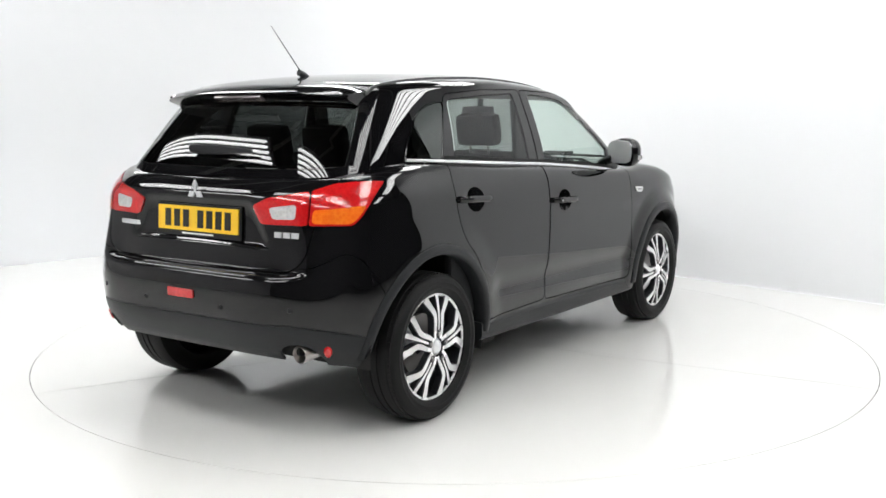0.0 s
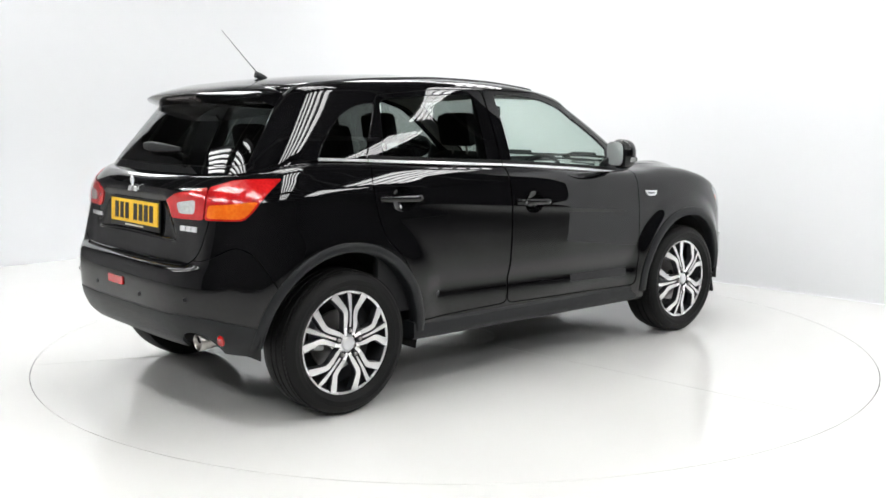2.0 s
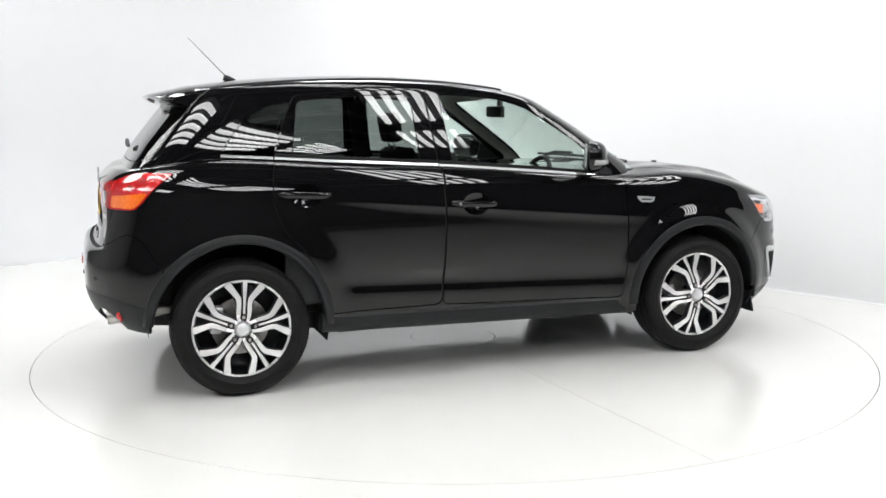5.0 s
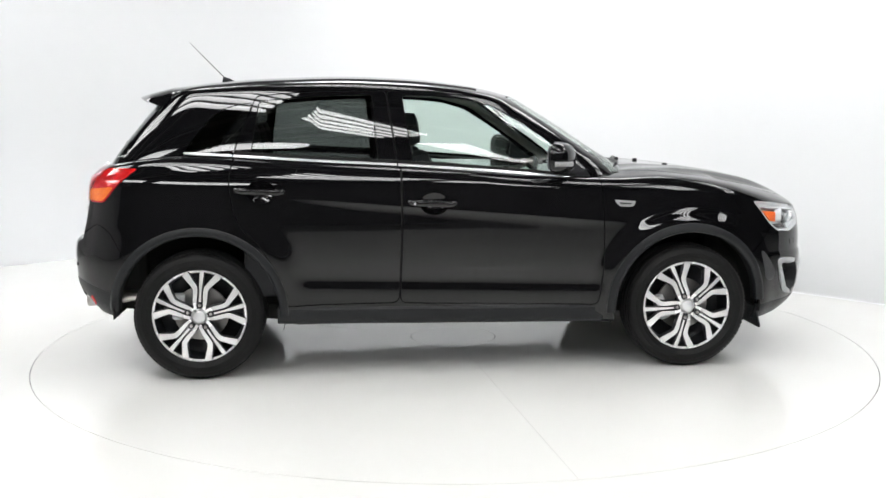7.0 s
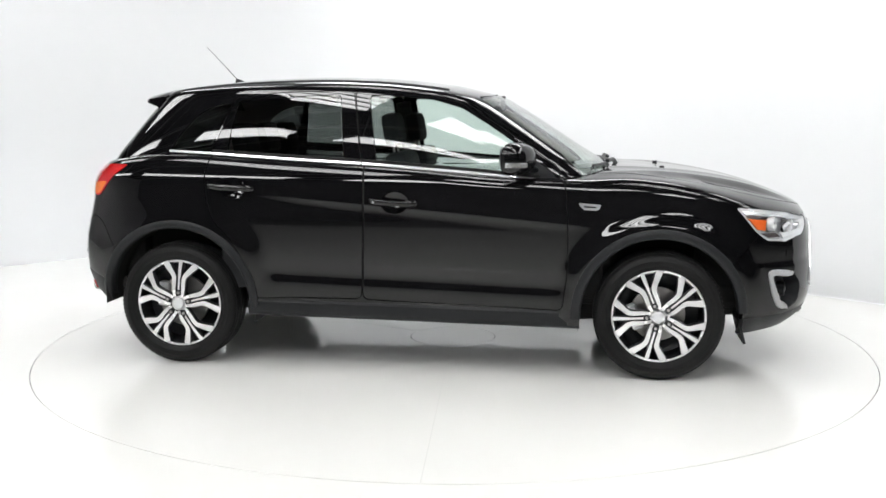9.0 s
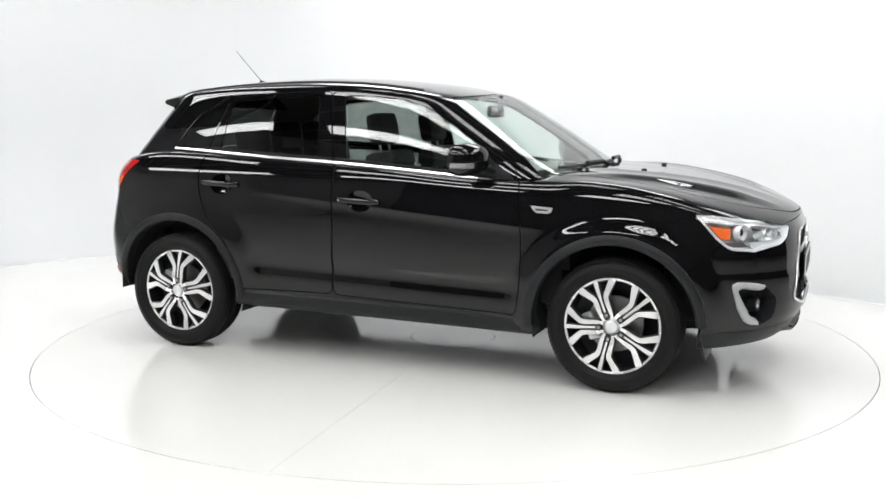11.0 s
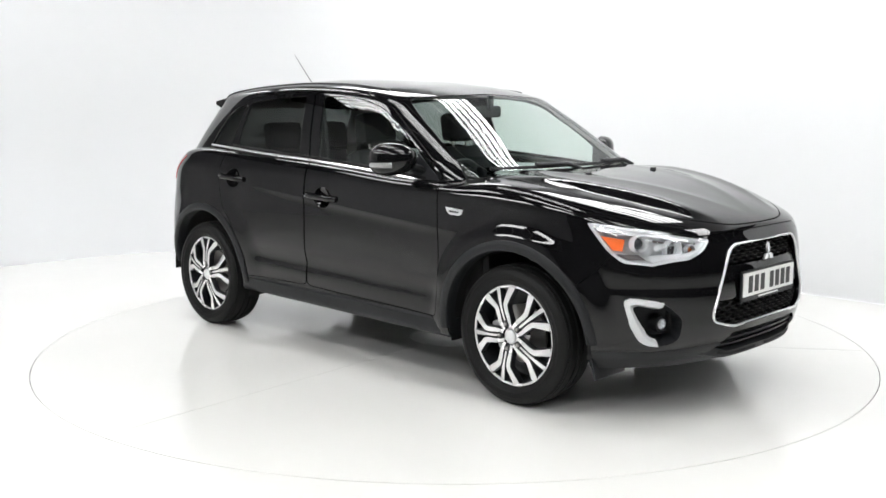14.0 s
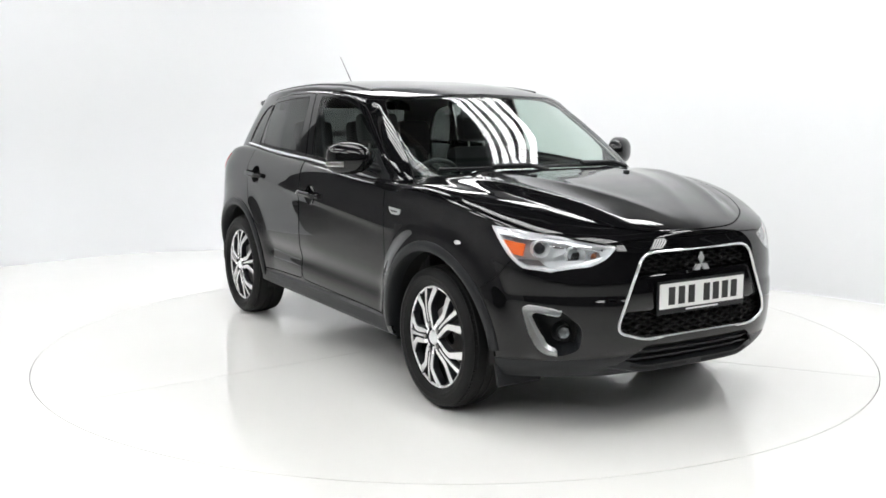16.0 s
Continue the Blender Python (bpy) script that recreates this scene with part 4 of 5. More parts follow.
def build_cladding(car, tub, made):
    for wx, ro, ri, back, a0, a1 in ((-AXLE, 0.470, 0.428, -1, -2, 177), (AXLE, 0.462, 0.415, 0, 2, 184)):
        bm = bmesh.new()
        rows = []
        for k in range(49):
            a = radians(a0 + (a1 - a0) * k / 48)
            c, s = math.cos(a), math.sin(a)
            grow = 0.004 * max(0, -c) if back else 0.0
            zo, zi = 0.352 + (ro + grow) * s, 0.352 + ri * s
            xo, xi = wx + (ro + grow) * c, wx + ri * c
            po, no = flank(tub, xo, max(zo, 0.30))
            pm, nm = flank(tub, (xo + xi) / 2, max((zo + zi) / 2, 0.30))
            y = min(po.y, pm.y)
            rows.append([bm.verts.new(q) for q in ((xo, po.y + 0.004, zo), (xo, po.y - 0.007, zo), (xo * 0.75 + xi * 0.25, y - 0.012, zo * 0.75 + zi * 0.25), (xo * 0.25 + xi * 0.75, y - 0.016, zo * 0.25 + zi * 0.75),
                                                   (xi, y - 0.011, zi), (wx + (ri - 0.006) * c, y + 0.0, 0.352 + (ri - 0.006) * s), (wx + (ri - 0.004) * c, y + 0.06, 0.352 + (ri - 0.004) * s))])
        for p, q in zip(rows, rows[1:]):
            for j in range(6):
                bm.faces.new((p[j], p[j + 1], q[j + 1], q[j]))
        bmesh.ops.recalc_face_normals(bm, faces=bm.faces[:])
        host = ("quarter" if back else "fender")
        both("arch_trim", bm, CLADDING, (made[host, -1], made[host, 1]), "black plastic wheel arch trim")
    bm = bmesh.new()
    path, rows = np.linspace(-0.925, 0.92, 30), []
    for x in path:
        zb = 0.289 - 0.014 * (x + 0.92)
        zt = 0.382 - 0.012 * (x + 0.92)
        k = min(1.0, (x + 0.925) / 0.05 + 0.4, (0.92 - x) / 0.05 + 0.4)
        yo = -0.862
        rows.append([bm.verts.new((x, y, z)) for y, z in ((-0.78, zt), (yo + 0.008, zt), (yo - 0.004 * k, zt - 0.012), (yo, zt - 0.03), (yo - 0.006 * k, zt - 0.06), (yo + 0.002, zb + 0.012), (yo + 0.02, zb), (-0.74, zb + 0.006))])
    for p, q in zip(rows, rows[1:]):
        for j in range(8):
            bm.faces.new((p[j], p[(j + 1) % 8], q[(j + 1) % 8], q[j]))
    bm.faces.new(rows[0])
    bm.faces.new(rows[-1])
    bmesh.ops.recalc_face_normals(bm, faces=bm.faces[:])
    both("sill", bm, CLADDING, (car, car), "black plastic sill")
    bm = bmesh.new()
    box(bm, 1.772, -0.69, 0.262, 0.014, 0.24, 0.13, 0.005, Matrix.Rotation(radians(-14), 3, "Y"))
    both("air_deflector", bm, CLADDING, (car, car), "black rubber air deflector")


# ---- front end ----
def half_loop(poly, r):
    """The right half of an end outline, rounded, without what lies past the middle."""
    return [(y, z) for y, z in fillet(poly, r) if y >= 0]


def end_loop(tub, poly, r, end, lift):
    """A closed loop on the front or rear skin, both halves."""
    half = half_loop(poly, r)
    pts, ns = [], []
    for y, z in half:
        p, n = nose(tub, -y, z, end)
        pts.append(p + n * lift)
        ns.append(n)
    flip = lambda q: Vector((q.x, -q.y, q.z))
    return pts + [flip(p) for p in pts[::-1]], ns + [flip(n) for n in ns[::-1]]


def three_diamonds(bm, at, right, up, out, size):
    """Three rhombs that meet in a point."""
    for ang in (90, 210, 330):
        a = radians(ang)
        d = right * math.cos(a) + up * math.sin(a)
        s = right * -math.sin(a) + up * math.cos(a)
        ring = [at, at + d * size * 0.5 + s * size * 0.29, at + d * size, at + d * size * 0.5 - s * size * 0.29]
        plate_on(bm, ring, [out] * 4, 0.006)


def number_plate(parent, centre, right, up, out, back, w=0.52, h=0.111):
    """A number plate with seven plain bars for its characters and a small dealer's strip below."""
    def quad(bm, u, v, a, b, lift, thick):
        c = centre + right * u + up * v + out * lift
        ring = [c - right * a / 2 - up * b / 2, c + right * a / 2 - up * b / 2, c + right * a / 2 + up * b / 2, c - right * a / 2 + up * b / 2]
        return plate_on(bm, ring, [out] * 4, thick)
    plate = part("number_plate", quad(bmesh.new(), 0, 0, w, h, 0.006, 0.003), back, parent, "number plate with plain black bars")
    part("plate_holder", quad(bmesh.new(), 0, -0.008, w + 0.022, h + 0.034, 0.0, 0.004), CLADDING, parent, "black plate holder")
    for u in (-0.192, -0.132, -0.072, 0.022, 0.080, 0.138, 0.196):
        part("character_bar", quad(bmesh.new(), u, 0, 0.038, 0.079, 0.0102, 0.0008), INK, plate)
    part("dealer_strip", quad(bmesh.new(), 0.0, -h / 2 - 0.012, 0.20, 0.007, 0.006, 0.0008), PLATE_WHITE, parent, "small white strip")
    return plate


def build_front(car, tub, made):
    bumper = made["front_bumper"]
    # recessed grille
    def back(y, z, deep):
        p, n = nose(tub, y, z, 1)
        return Vector((min(p.x, 2.30) - deep, p.y, p.z))
    bm = bmesh.new()
    ys, zs = np.linspace(-0.47, 0.47, 33), np.linspace(0.43, 0.83, 14)
    g = [[bm.verts.new(back(y, z, 0.055)) for z in zs] for y in ys]
    for a, b in zip(g, g[1:]):
        for j in range(len(zs) - 1):
            bm.faces.new((a[j], a[j + 1], b[j + 1], b[j]))
    grille = part("grille", bm, SEAM, bumper, "black honeycomb grille with a chrome frame", smooth=True)
    bm = bmesh.new()                                      # the smooth bar that carries the plate
    rows = []
    for y in np.linspace(-0.455, 0.455, 31):
        rows.append([bm.verts.new(back(y, z, d)) for z, d in ((0.718, 0.05), (0.715, 0.022), (0.70, 0.016), (0.575, 0.016), (0.562, 0.022), (0.558, 0.05))])
    for a, b in zip(rows, rows[1:]):
        for j in range(5):
            bm.faces.new((a[j], a[j + 1], b[j + 1], b[j]))
    bmesh.ops.recalc_face_normals(bm, faces=bm.faces[:])
    part("grille_bar", bm, PAINT, grille, "gloss black cross bar", smooth=True)
    outline = fillet(GRILLE, 0.03)
    bm = bmesh.new()
    hw, hh, pitch_y, pitch_z = 0.033, 0.0125, 0.072, 0.0155
    for row in range(26):
        z = 0.445 + row * pitch_z
        if 0.545 < z < 0.73:
            continue
        for col in range(-8, 9):
            y = (col + 0.5 * (row % 2)) * pitch_y
            if outline_distance(np.array([abs(y)]), np.array([z]), outline)[0] > -0.012:
                continue
            ring_o = [(y - hw, z), (y - hw * 0.6, z + hh), (y + hw * 0.6, z + hh), (y + hw, z), (y + hw * 0.6, z - hh), (y - hw * 0.6, z - hh)]
            ring_i = [(y + (a - y) * 0.87, z + (b - z) * 0.76) for a, b in ring_o]
            fo = [bm.verts.new(back(a, b, 0.030)) for a, b in ring_o]
            fi = [bm.verts.new(back(a, b, 0.026)) for a, b in ring_i]
            bi = [bm.verts.new(back(a, b, 0.052)) for a, b in ring_i]
            for k in range(6):
                q = (k + 1) % 6
                bm.faces.new((fo[k], fo[q], fi[q], fi[k]))
                bm.faces.new((fi[k], fi[q], bi[q], bi[k]))
    bmesh.ops.recalc_face_normals(bm, faces=bm.faces[:])
    tagged(part("honeycomb", bm, HONEYCOMB, grille, "black plastic honeycomb"), kind="stuff")
    pts, ns = end_loop(tub, GRILLE, 0.03, 1, 0.003)
    bm = bmesh.new()
    sweep(bm, pts, ring_section(0.0065, 8), True, up=ns)
    part("grille_frame", bm, CHROME, grille, "chrome grille frame", smooth=True)
    c = back(0, 0.765, 0.0)
    bm = bmesh.new()
    three_diamonds(bm, Vector((c.x + 0.004, 0, 0.748)), Vector((0, 1, 0)), Vector((-0.05, 0, 1)).normalized(), Vector((1, 0, 0.05)).normalized(), 0.054)
    part("emblem", bm, CHROME, grille, "chrome emblem of three plain rhombs")
    pc = back(0.01, 0.618, 0.0)
    number_plate(grille, Vector((pc.x - 0.010, 0.008, 0.620)), Vector((0, 1, 0)), Vector((0, 0, 1)), Vector((1, 0, 0)), PLATE_WHITE)
    # lower intake and skid plate
    bm = bmesh.new()
    g = [[bm.verts.new(back(y, z, 0.05)) for z in (0.30, 0.34, 0.38, 0.415)] for y in np.linspace(-0.47, 0.47, 25)]
    for a, b in zip(g, g[1:]):
        for j in range(3):
            bm.faces.new((a[j], a[j + 1], b[j + 1], b[j]))
    intake = part("air_intake", bm, SEAM, bumper, "black lower air intake")
    for z in (0.345, 0.375):
        bm = bmesh.new()
        sweep(bm, [back(y, z, 0.03) for y in np.linspace(-0.37, 0.37, 17)], [(-0.01, -0.004), (0.01, -0.004), (0.01, 0.004), (-0.01, 0.004)])
        part("intake_slat", bm, CLADDING, intake)
    bm = bmesh.new()
    rows = []
    for y in np.linspace(-0.46, 0.46, 25):
        p = back(y, 0.315, 0.0)
        e = max(0.0, abs(y) - 0.30) / 0.16
        rows.append([bm.verts.new(q) for q in (p + Vector((-0.02, 0, 0.012 + 0.05 * e)), p + Vector((0.012, 0, -0.002 + 0.05 * e)), p + Vector((0.004, 0, -0.032 + 0.03 * e)), p + Vector((-0.16, 0, -0.07 + 0.02 * e)), p + Vector((-0.16, 0, -0.05)))])
    for a, b in zip(rows, rows[1:]):
        for j in range(5):
            bm.faces.new((a[j], a[(j + 1) % 5], b[(j + 1) % 5], b[j]))
    bmesh.ops.recalc_face_normals(bm, faces=bm.faces[:])
    skid = part("skid_plate", bm, CLADDING, bumper, "dark grey plastic skid plate", smooth=True)
    # black bars on the plate's face imitate the shade of two slots
    for y0, y1 in ((-0.36, -0.05), (0.05, 0.36)):
        bm = bmesh.new()
        pts = [back(y, 0.315, 0.0) + Vector((0.0085, 0, -0.016 + 0.04 * max(0.0, abs(y) - 0.30) / 0.16)) for y in np.linspace(y0, y1, 9)]
        sweep(bm, pts, [(-0.004, -0.006), (0.004, -0.006), (0.004, 0.006), (-0.004, 0.006)])
        part("slot", bm, SEAM, skid, "black bar standing for a slot's shade")

    # fog lamp pockets
    loop = fillet(FOG, 0.03)
    pts = [corner(tub, t, z, 1) for t, z in loop]
    cen = sum((p for p, n in pts), Vector()) / len(pts)
    cn = sum((n for p, n in pts), Vector()).normalized()
    bm = bmesh.new()
    rim = [bm.verts.new(p) for p, n in pts]
    deep = [bm.verts.new(cen + (p - cen) * 0.72 - cn * 0.085) for p, n in pts]
    for k in range(len(rim)):
        bm.faces.new((rim[k], rim[(k + 1) % len(rim)], deep[(k + 1) % len(rim)], deep[k]))
    bm.faces.new(deep)
    bmesh.ops.recalc_face_normals(bm, faces=bm.faces[:])
    pocket = both("fog_lamp_pocket", bm, CLADDING, (bumper, bumper), "black recess for the fog lamp", smooth=False)
    bm = bmesh.new()
    line = [(0.985, 0.572), (0.90, 0.587), (0.825, 0.590), (0.812, 0.560), (0.835, 0.480), (0.870, 0.410), (0.905, 0.383), (0.965, 0.374)]
    line = chaikin(line, 2, False)
    ps = [corner(tub, t, z, 1) for t, z in line]
    width = [0.020 + 0.028 * math.sin(math.pi * k / (len(ps) - 1)) ** 0.8 for k in range(len(ps))]
    rows = []
    for k, (p, n) in enumerate(ps):
        inward = ((cen - p) - n * (cen - p).dot(n)).normalized()
        w = width[k]
        rows.append([bm.verts.new(q) for q in (p - inward * 0.004 + n * 0.001, p + n * 0.010, p + inward * w * 0.7 + n * 0.008, p + inward * w - n * 0.012, p + inward * w * 0.5 - n * 0.014)])
    for a, b in zip(rows, rows[1:]):
        for j in range(5):
            bm.faces.new((a[j], a[(j + 1) % 5], b[(j + 1) % 5], b[j]))
    bm.faces.new(rows[0])
    bm.faces.new(rows[-1])
    bmesh.ops.recalc_face_normals(bm, faces=bm.faces[:])
    both("fog_lamp_trim", bm, SATIN, pocket, "satin silver C-shaped trim")
    at, n = corner(tub, 0.975, 0.462, 1)
    turn = Vector((0.96, -0.28, 0)).to_track_quat("-Y", "Z").to_matrix().to_4x4()
    for name, prof, mat in (("fog_lamp", [(0.0005, 0.0), (0.019, -0.004), (0.025, -0.012), (0.027, 0.02)], REFLECTOR), ("fog_lamp_lens", [(0.0005, -0.022), (0.015, -0.019), (0.027, -0.012)], GLASS_LENS), ("fog_lamp_bezel", [(0.027, -0.014), (0.036, -0.012), (0.044, 0.03)], CLADDING)):
        bm = bmesh.new()
        lathe(bm, prof, 24)
        bmesh.ops.transform(bm, matrix=Matrix.Translation(at - cn * 0.055) @ turn, verts=bm.verts[:])
        both(name, bm, mat, pocket, "round clear fog lamp" if name == "fog_lamp" else "")

    # headlamps: a bright tray behind the lens, with projector, reflector and indicator
    lens = (made["headlamp", -1], made["headlamp", 1])
    loop = fillet(HEADLAMP, 0.02)
    pts = [corner(tub, t, z, 1) for t, z in loop]
    cen = sum((p for p, n in pts), Vector()) / len(pts)
    cn = sum((n for p, n in pts), Vector()).normalized()
    bm = bmesh.new()
    m = len(pts)
    rim = [bm.verts.new(p - n * 0.004) for p, n in pts]
    r1 = [bm.verts.new(cen + (p - cen) * 0.90 - n * 0.012) for p, n in pts]
    r2 = [bm.verts.new(cen + (p - cen) * 0.80 - n * 0.055) for p, n in pts]
    for a, b in ((rim, r1), (r1, r2)):
        for k in range(m):
            bm.faces.new((a[k], a[(k + 1) % m], b[(k + 1) % m], b[k]))
    bm.faces.new(r2)
    bmesh.ops.recalc_face_normals(bm, faces=bm.faces[:])
    both("lamp_tray", bm, LAMP_WHITE, lens, "chrome lamp tray", smooth=False)
    bm = bmesh.new()                                      # bright bezel along the lens's edge
    edge = [(cen + (p - cen) * 0.955 - n * 0.010, n) for p, n in pts]
    sweep(bm, [p for p, n in edge], [(0.007 * math.cos(2 * math.pi * k / 6), 0.005 * math.sin(2 * math.pi * k / 6)) for k in range(6)], True, up=[n for p, n in edge])
    both("lamp_bezel", bm, LAMP_WHITE, lens, "bright silver lamp bezel")

    def inset(name, outline, deep, thick, mat, text):
        ring = [corner(tub, t, z, 1) for t, z in outline]
        bm = bmesh.new()
        plate_on(bm, [p - n * deep for p, n in ring], [n for p, n in ring], thick)
        return both(name, bm, mat, lens, text, smooth=False)

    for t, z, r, deep, mats, text in ((0.868, 0.838, 0.036, 0.028, (LAMP_WHITE, RIM_DARK), "dark glass projector lens"), (1.035, 0.812, 0.040, 0.034, (REFLECTOR, GLASS_LENS), "clear main beam bowl"),
                                      (1.118, 0.812, 0.020, 0.030, (REFLECTOR, BULB), "amber bulb")):
        p, n = corner(tub, t, z, 1)
        aim = Vector((0.93, -0.36, 0.02)).to_track_quat("-Y", "Z").to_matrix().to_4x4()
        m4 = Matrix.Translation(p - n * (deep + 0.008)) @ aim
        bm = bmesh.new()
        lathe(bm, [(r * 0.62, 0.02), (r * 0.75, 0.006), (r * 0.95, -0.010), (r * 1.05, -0.016), (r * 1.12, -0.012), (r * 1.12, 0.02)], 28)
        bmesh.ops.transform(bm, matrix=m4, verts=bm.verts[:])
        both("lamp_ring", bm, mats[0], lens)
        bm = bmesh.new()
        lathe(bm, [(0.0005, -0.012), (r * 0.3, -0.010), (r * 0.55, -0.002), (r * 0.72, 0.014)], 24)
        bmesh.ops.transform(bm, matrix=m4, verts=bm.verts[:])
        both("lamp_glass", bm, mats[1], lens, text)
    inset("indicator", ((0.702, 0.866), (0.806, 0.854), (0.800, 0.800), (0.752, 0.804)), 0.020, 0.010, AMBER_GLOW, "orange indicator lens")
    inset("side_light", ((0.762, 0.790), (0.868, 0.786), (0.905, 0.762), (0.815, 0.762)), 0.022, 0.006, SMOKE, "smoky lower lamp section")
    inset("lamp_shade", ((0.935, 0.858), (0.985, 0.850), (0.978, 0.838), (0.935, 0.842)), 0.020, 0.006, SMOKE, "dark lamp divider")
    inset("lamp_fin", ((0.930, 0.822), (0.985, 0.842), (1.000, 0.828), (0.940, 0.798)), 0.022, 0.006, LAMP_WHITE, "silver lamp divider")
    inset("lamp_fin", ((0.905, 0.782), (1.080, 0.792), (1.150, 0.806), (1.10, 0.778), (0.99, 0.764), (0.925, 0.752)), 0.020, 0.006, LAMP_WHITE, "silver lower lamp edge")
    inset("lamp_fin", ((0.675, 0.908), (0.80, 0.897), (0.97, 0.876), (1.10, 0.854), (1.10, 0.846), (0.96, 0.866), (0.80, 0.878), (0.690, 0.888)), 0.016, 0.006, LAMP_WHITE, "silver upper lamp edge")
    # washer covers and parking sensors
    bm = bmesh.new()
    ring = [corner(tub, t, z, 1) for t, z in ((0.925, 0.690), (0.985, 0.688), (0.985, 0.660), (0.925, 0.662))]
    plate_on(bm, [p for p, n in ring], [n for p, n in ring], 0.002)
    both("washer_cover", bm, PAINT, (bumper, bumper), "painted headlamp washer cover", smooth=False)
    # bonnet washer jets
    for y in (-0.305, 0.305):
        p, n = above(tub, 1.368, y)
        bm = bmesh.new()
        box(bm, p.x, p.y, p.z + 0.004, 0.028, 0.022, 0.014, 0.004)
        part("washer_jet", bm, CLADDING, made["bonnet"], "small black washer jet")


# ---- flanks ----
def strip_on(bm, skin, line, width, lift, finder=flank):
    """A narrow raised strip along a line of the flank."""
    ps = [finder(skin, *q) for q in line]
    rows = []
    for k, (p, n) in enumerate(ps):
        d = (ps[min(k + 1, len(ps) - 1)][0] - ps[max(k - 1, 0)][0]).normalized()
        s = n.cross(d).normalized()
        rows.append([bm.verts.new(q) for q in (p - s * width / 2 - n * 0.003, p - s * width * 0.42 + n * lift * 0.8, p + n * lift, p + s * width * 0.42 + n * lift * 0.8, p + s * width / 2 - n * 0.003)])
    for a, b in zip(rows, rows[1:]):
        for j in range(4):
            bm.faces.new((a[j], a[j + 1], b[j + 1], b[j]))
    bm.faces.new(rows[0])
    bm.faces.new(rows[-1])
    bmesh.ops.recalc_face_normals(bm, faces=bm.faces[:])
    return bm


belt = curve([(-1.42, 1.203), (-1.11, 1.187), (-0.805, 1.169), (-0.499, 1.152), (-0.275, 1.140), (0.113, 1.112), (0.419, 1.087), (0.541, 1.075), (0.80, 1.047)])


def build_flanks(car, tub, cabin, made):
    hosts = {"q": ("quarter", -1.40, -1.145), "r": ("rear_door", -1.138, -0.278), "f": ("front_door", -0.270, 0.70)}
    for key, (host, x0, x1) in hosts.items():
        bm = bmesh.new()
        strip_on(bm, cabin, [(x, float(belt(x))) for x in np.linspace(x0, x1, 16)], 0.016, 0.012)
        both("belt_moulding", bm, CHROME, (made[host, -1], made[host, 1]), "thin chrome belt moulding")
        if key != "q":
            bm = bmesh.new()
            strip_on(bm, cabin, [(x, float(belt(x)) + 0.017) for x in np.linspace(x0, x1, 16)], 0.018, 0.008)
            both("window_seal", bm, RUBBER, (made[host, -1], made[host, 1]), "black rubber window seal")
    bm = bmesh.new()                                       # gloss seal round the quarter window
    ring = [flank(cabin, x, z) for x, z in fillet(QUARTER, 0.03)]
    sweep(bm, [p + n * 0.001 for p, n in ring], [(-0.006, -0.003), (0.006, -0.003), (0.003, 0.005), (-0.003, 0.005)], True, up=[n for p, n in ring])
    both("quarter_seal", bm, PAINT, (made["quarter", -1], made["quarter", 1]), "gloss black window seal")
    for host, (hx, hz) in zip(("rear_door", "front_door"), HANDLES):
        doors = (made[host, -1], made[host, 1])
        p, n = flank(tub, hx, hz)
        bm = bmesh.new()
        tilt = 0.045
        line = []
        for s in np.linspace(-0.135, 0.115, 13):
            q, m = flank(tub, hx + s, hz + 0.004 - s * tilt)
            lift = 0.030 * min(1, (s + 0.135) / 0.03, (0.115 - s) / 0.03) ** 0.6
            line.append(Vector((q.x, q.y - 0.004 - lift, q.z)))
        sweep(bm, line, [(0.011 * math.cos(2 * math.pi * k / 10), 0.016 * math.sin(2 * math.pi * k / 10)) for k in range(10)], up=(0, 0, 1))
        handle = both("door_handle", bm, PAINT, doors, "gloss black door handle")
        bm = bmesh.new()
        box(bm, hx - 0.108, line[2].y - 0.010, hz + 0.006, 0.012, 0.006, 0.012, 0.003)
        if host == "front_door":
            both("lock_button", bm, CHROME, handle, "small chrome lock cover", smooth=False)
    # fender badge
    bm = bmesh.new()
    ring = [flank(tub, x, z) for x, z in ((0.906, 0.944), (1.022, 0.936), (1.014, 0.912), (0.996, 0.905), (0.935, 0.908), (0.915, 0.926))]
    plate_on(bm, [p for p, n in ring], [n for p, n in ring], 0.007)
    badge = both("fender_badge", bm, CHROME, (made["fender", -1], made["fender", 1]), "chrome-framed side badge", smooth=False)
    bm = bmesh.new()
    ring = [flank(tub, x, z) for x, z in ((0.930, 0.930), (1.000, 0.925), (0.996, 0.918), (0.937, 0.920))]
    plate_on(bm, [p for p, n in ring], [n for p, n in ring], 0.0085)
    both("badge_face", bm, CLADDING, badge, "", smooth=False)
    # door mirrors, their outer ends swept back
    def swing(bm):
        hub = Vector((0.578, -0.93, 1.196))
        turn = Matrix.Rotation(radians(-26), 3, "Z")
        for v in bm.verts:
            d = turn @ (v.co - hub)
            v.co = hub + Vector((d.x, d.y, d.z * 1.2 - 0.02))
    bm = bmesh.new()
    bmesh.ops.create_uvsphere(bm, u_segments=28, v_segments=18, radius=1)
    for v in bm.verts:
        x, y, z = v.co
        flat = 1 if x > 0 else 0.35
        sx = abs(x) ** 0.85 * (1 if x > 0 else -1)
        v.co = Vector((0.578 + 0.085 * sx * flat + 0.010 * y, -0.935 + 0.125 * math.copysign(abs(y) ** 0.8, y), 1.196 + (0.071 - 0.008 * y) * math.copysign(abs(z) ** 0.75, z)))
    swing(bm)
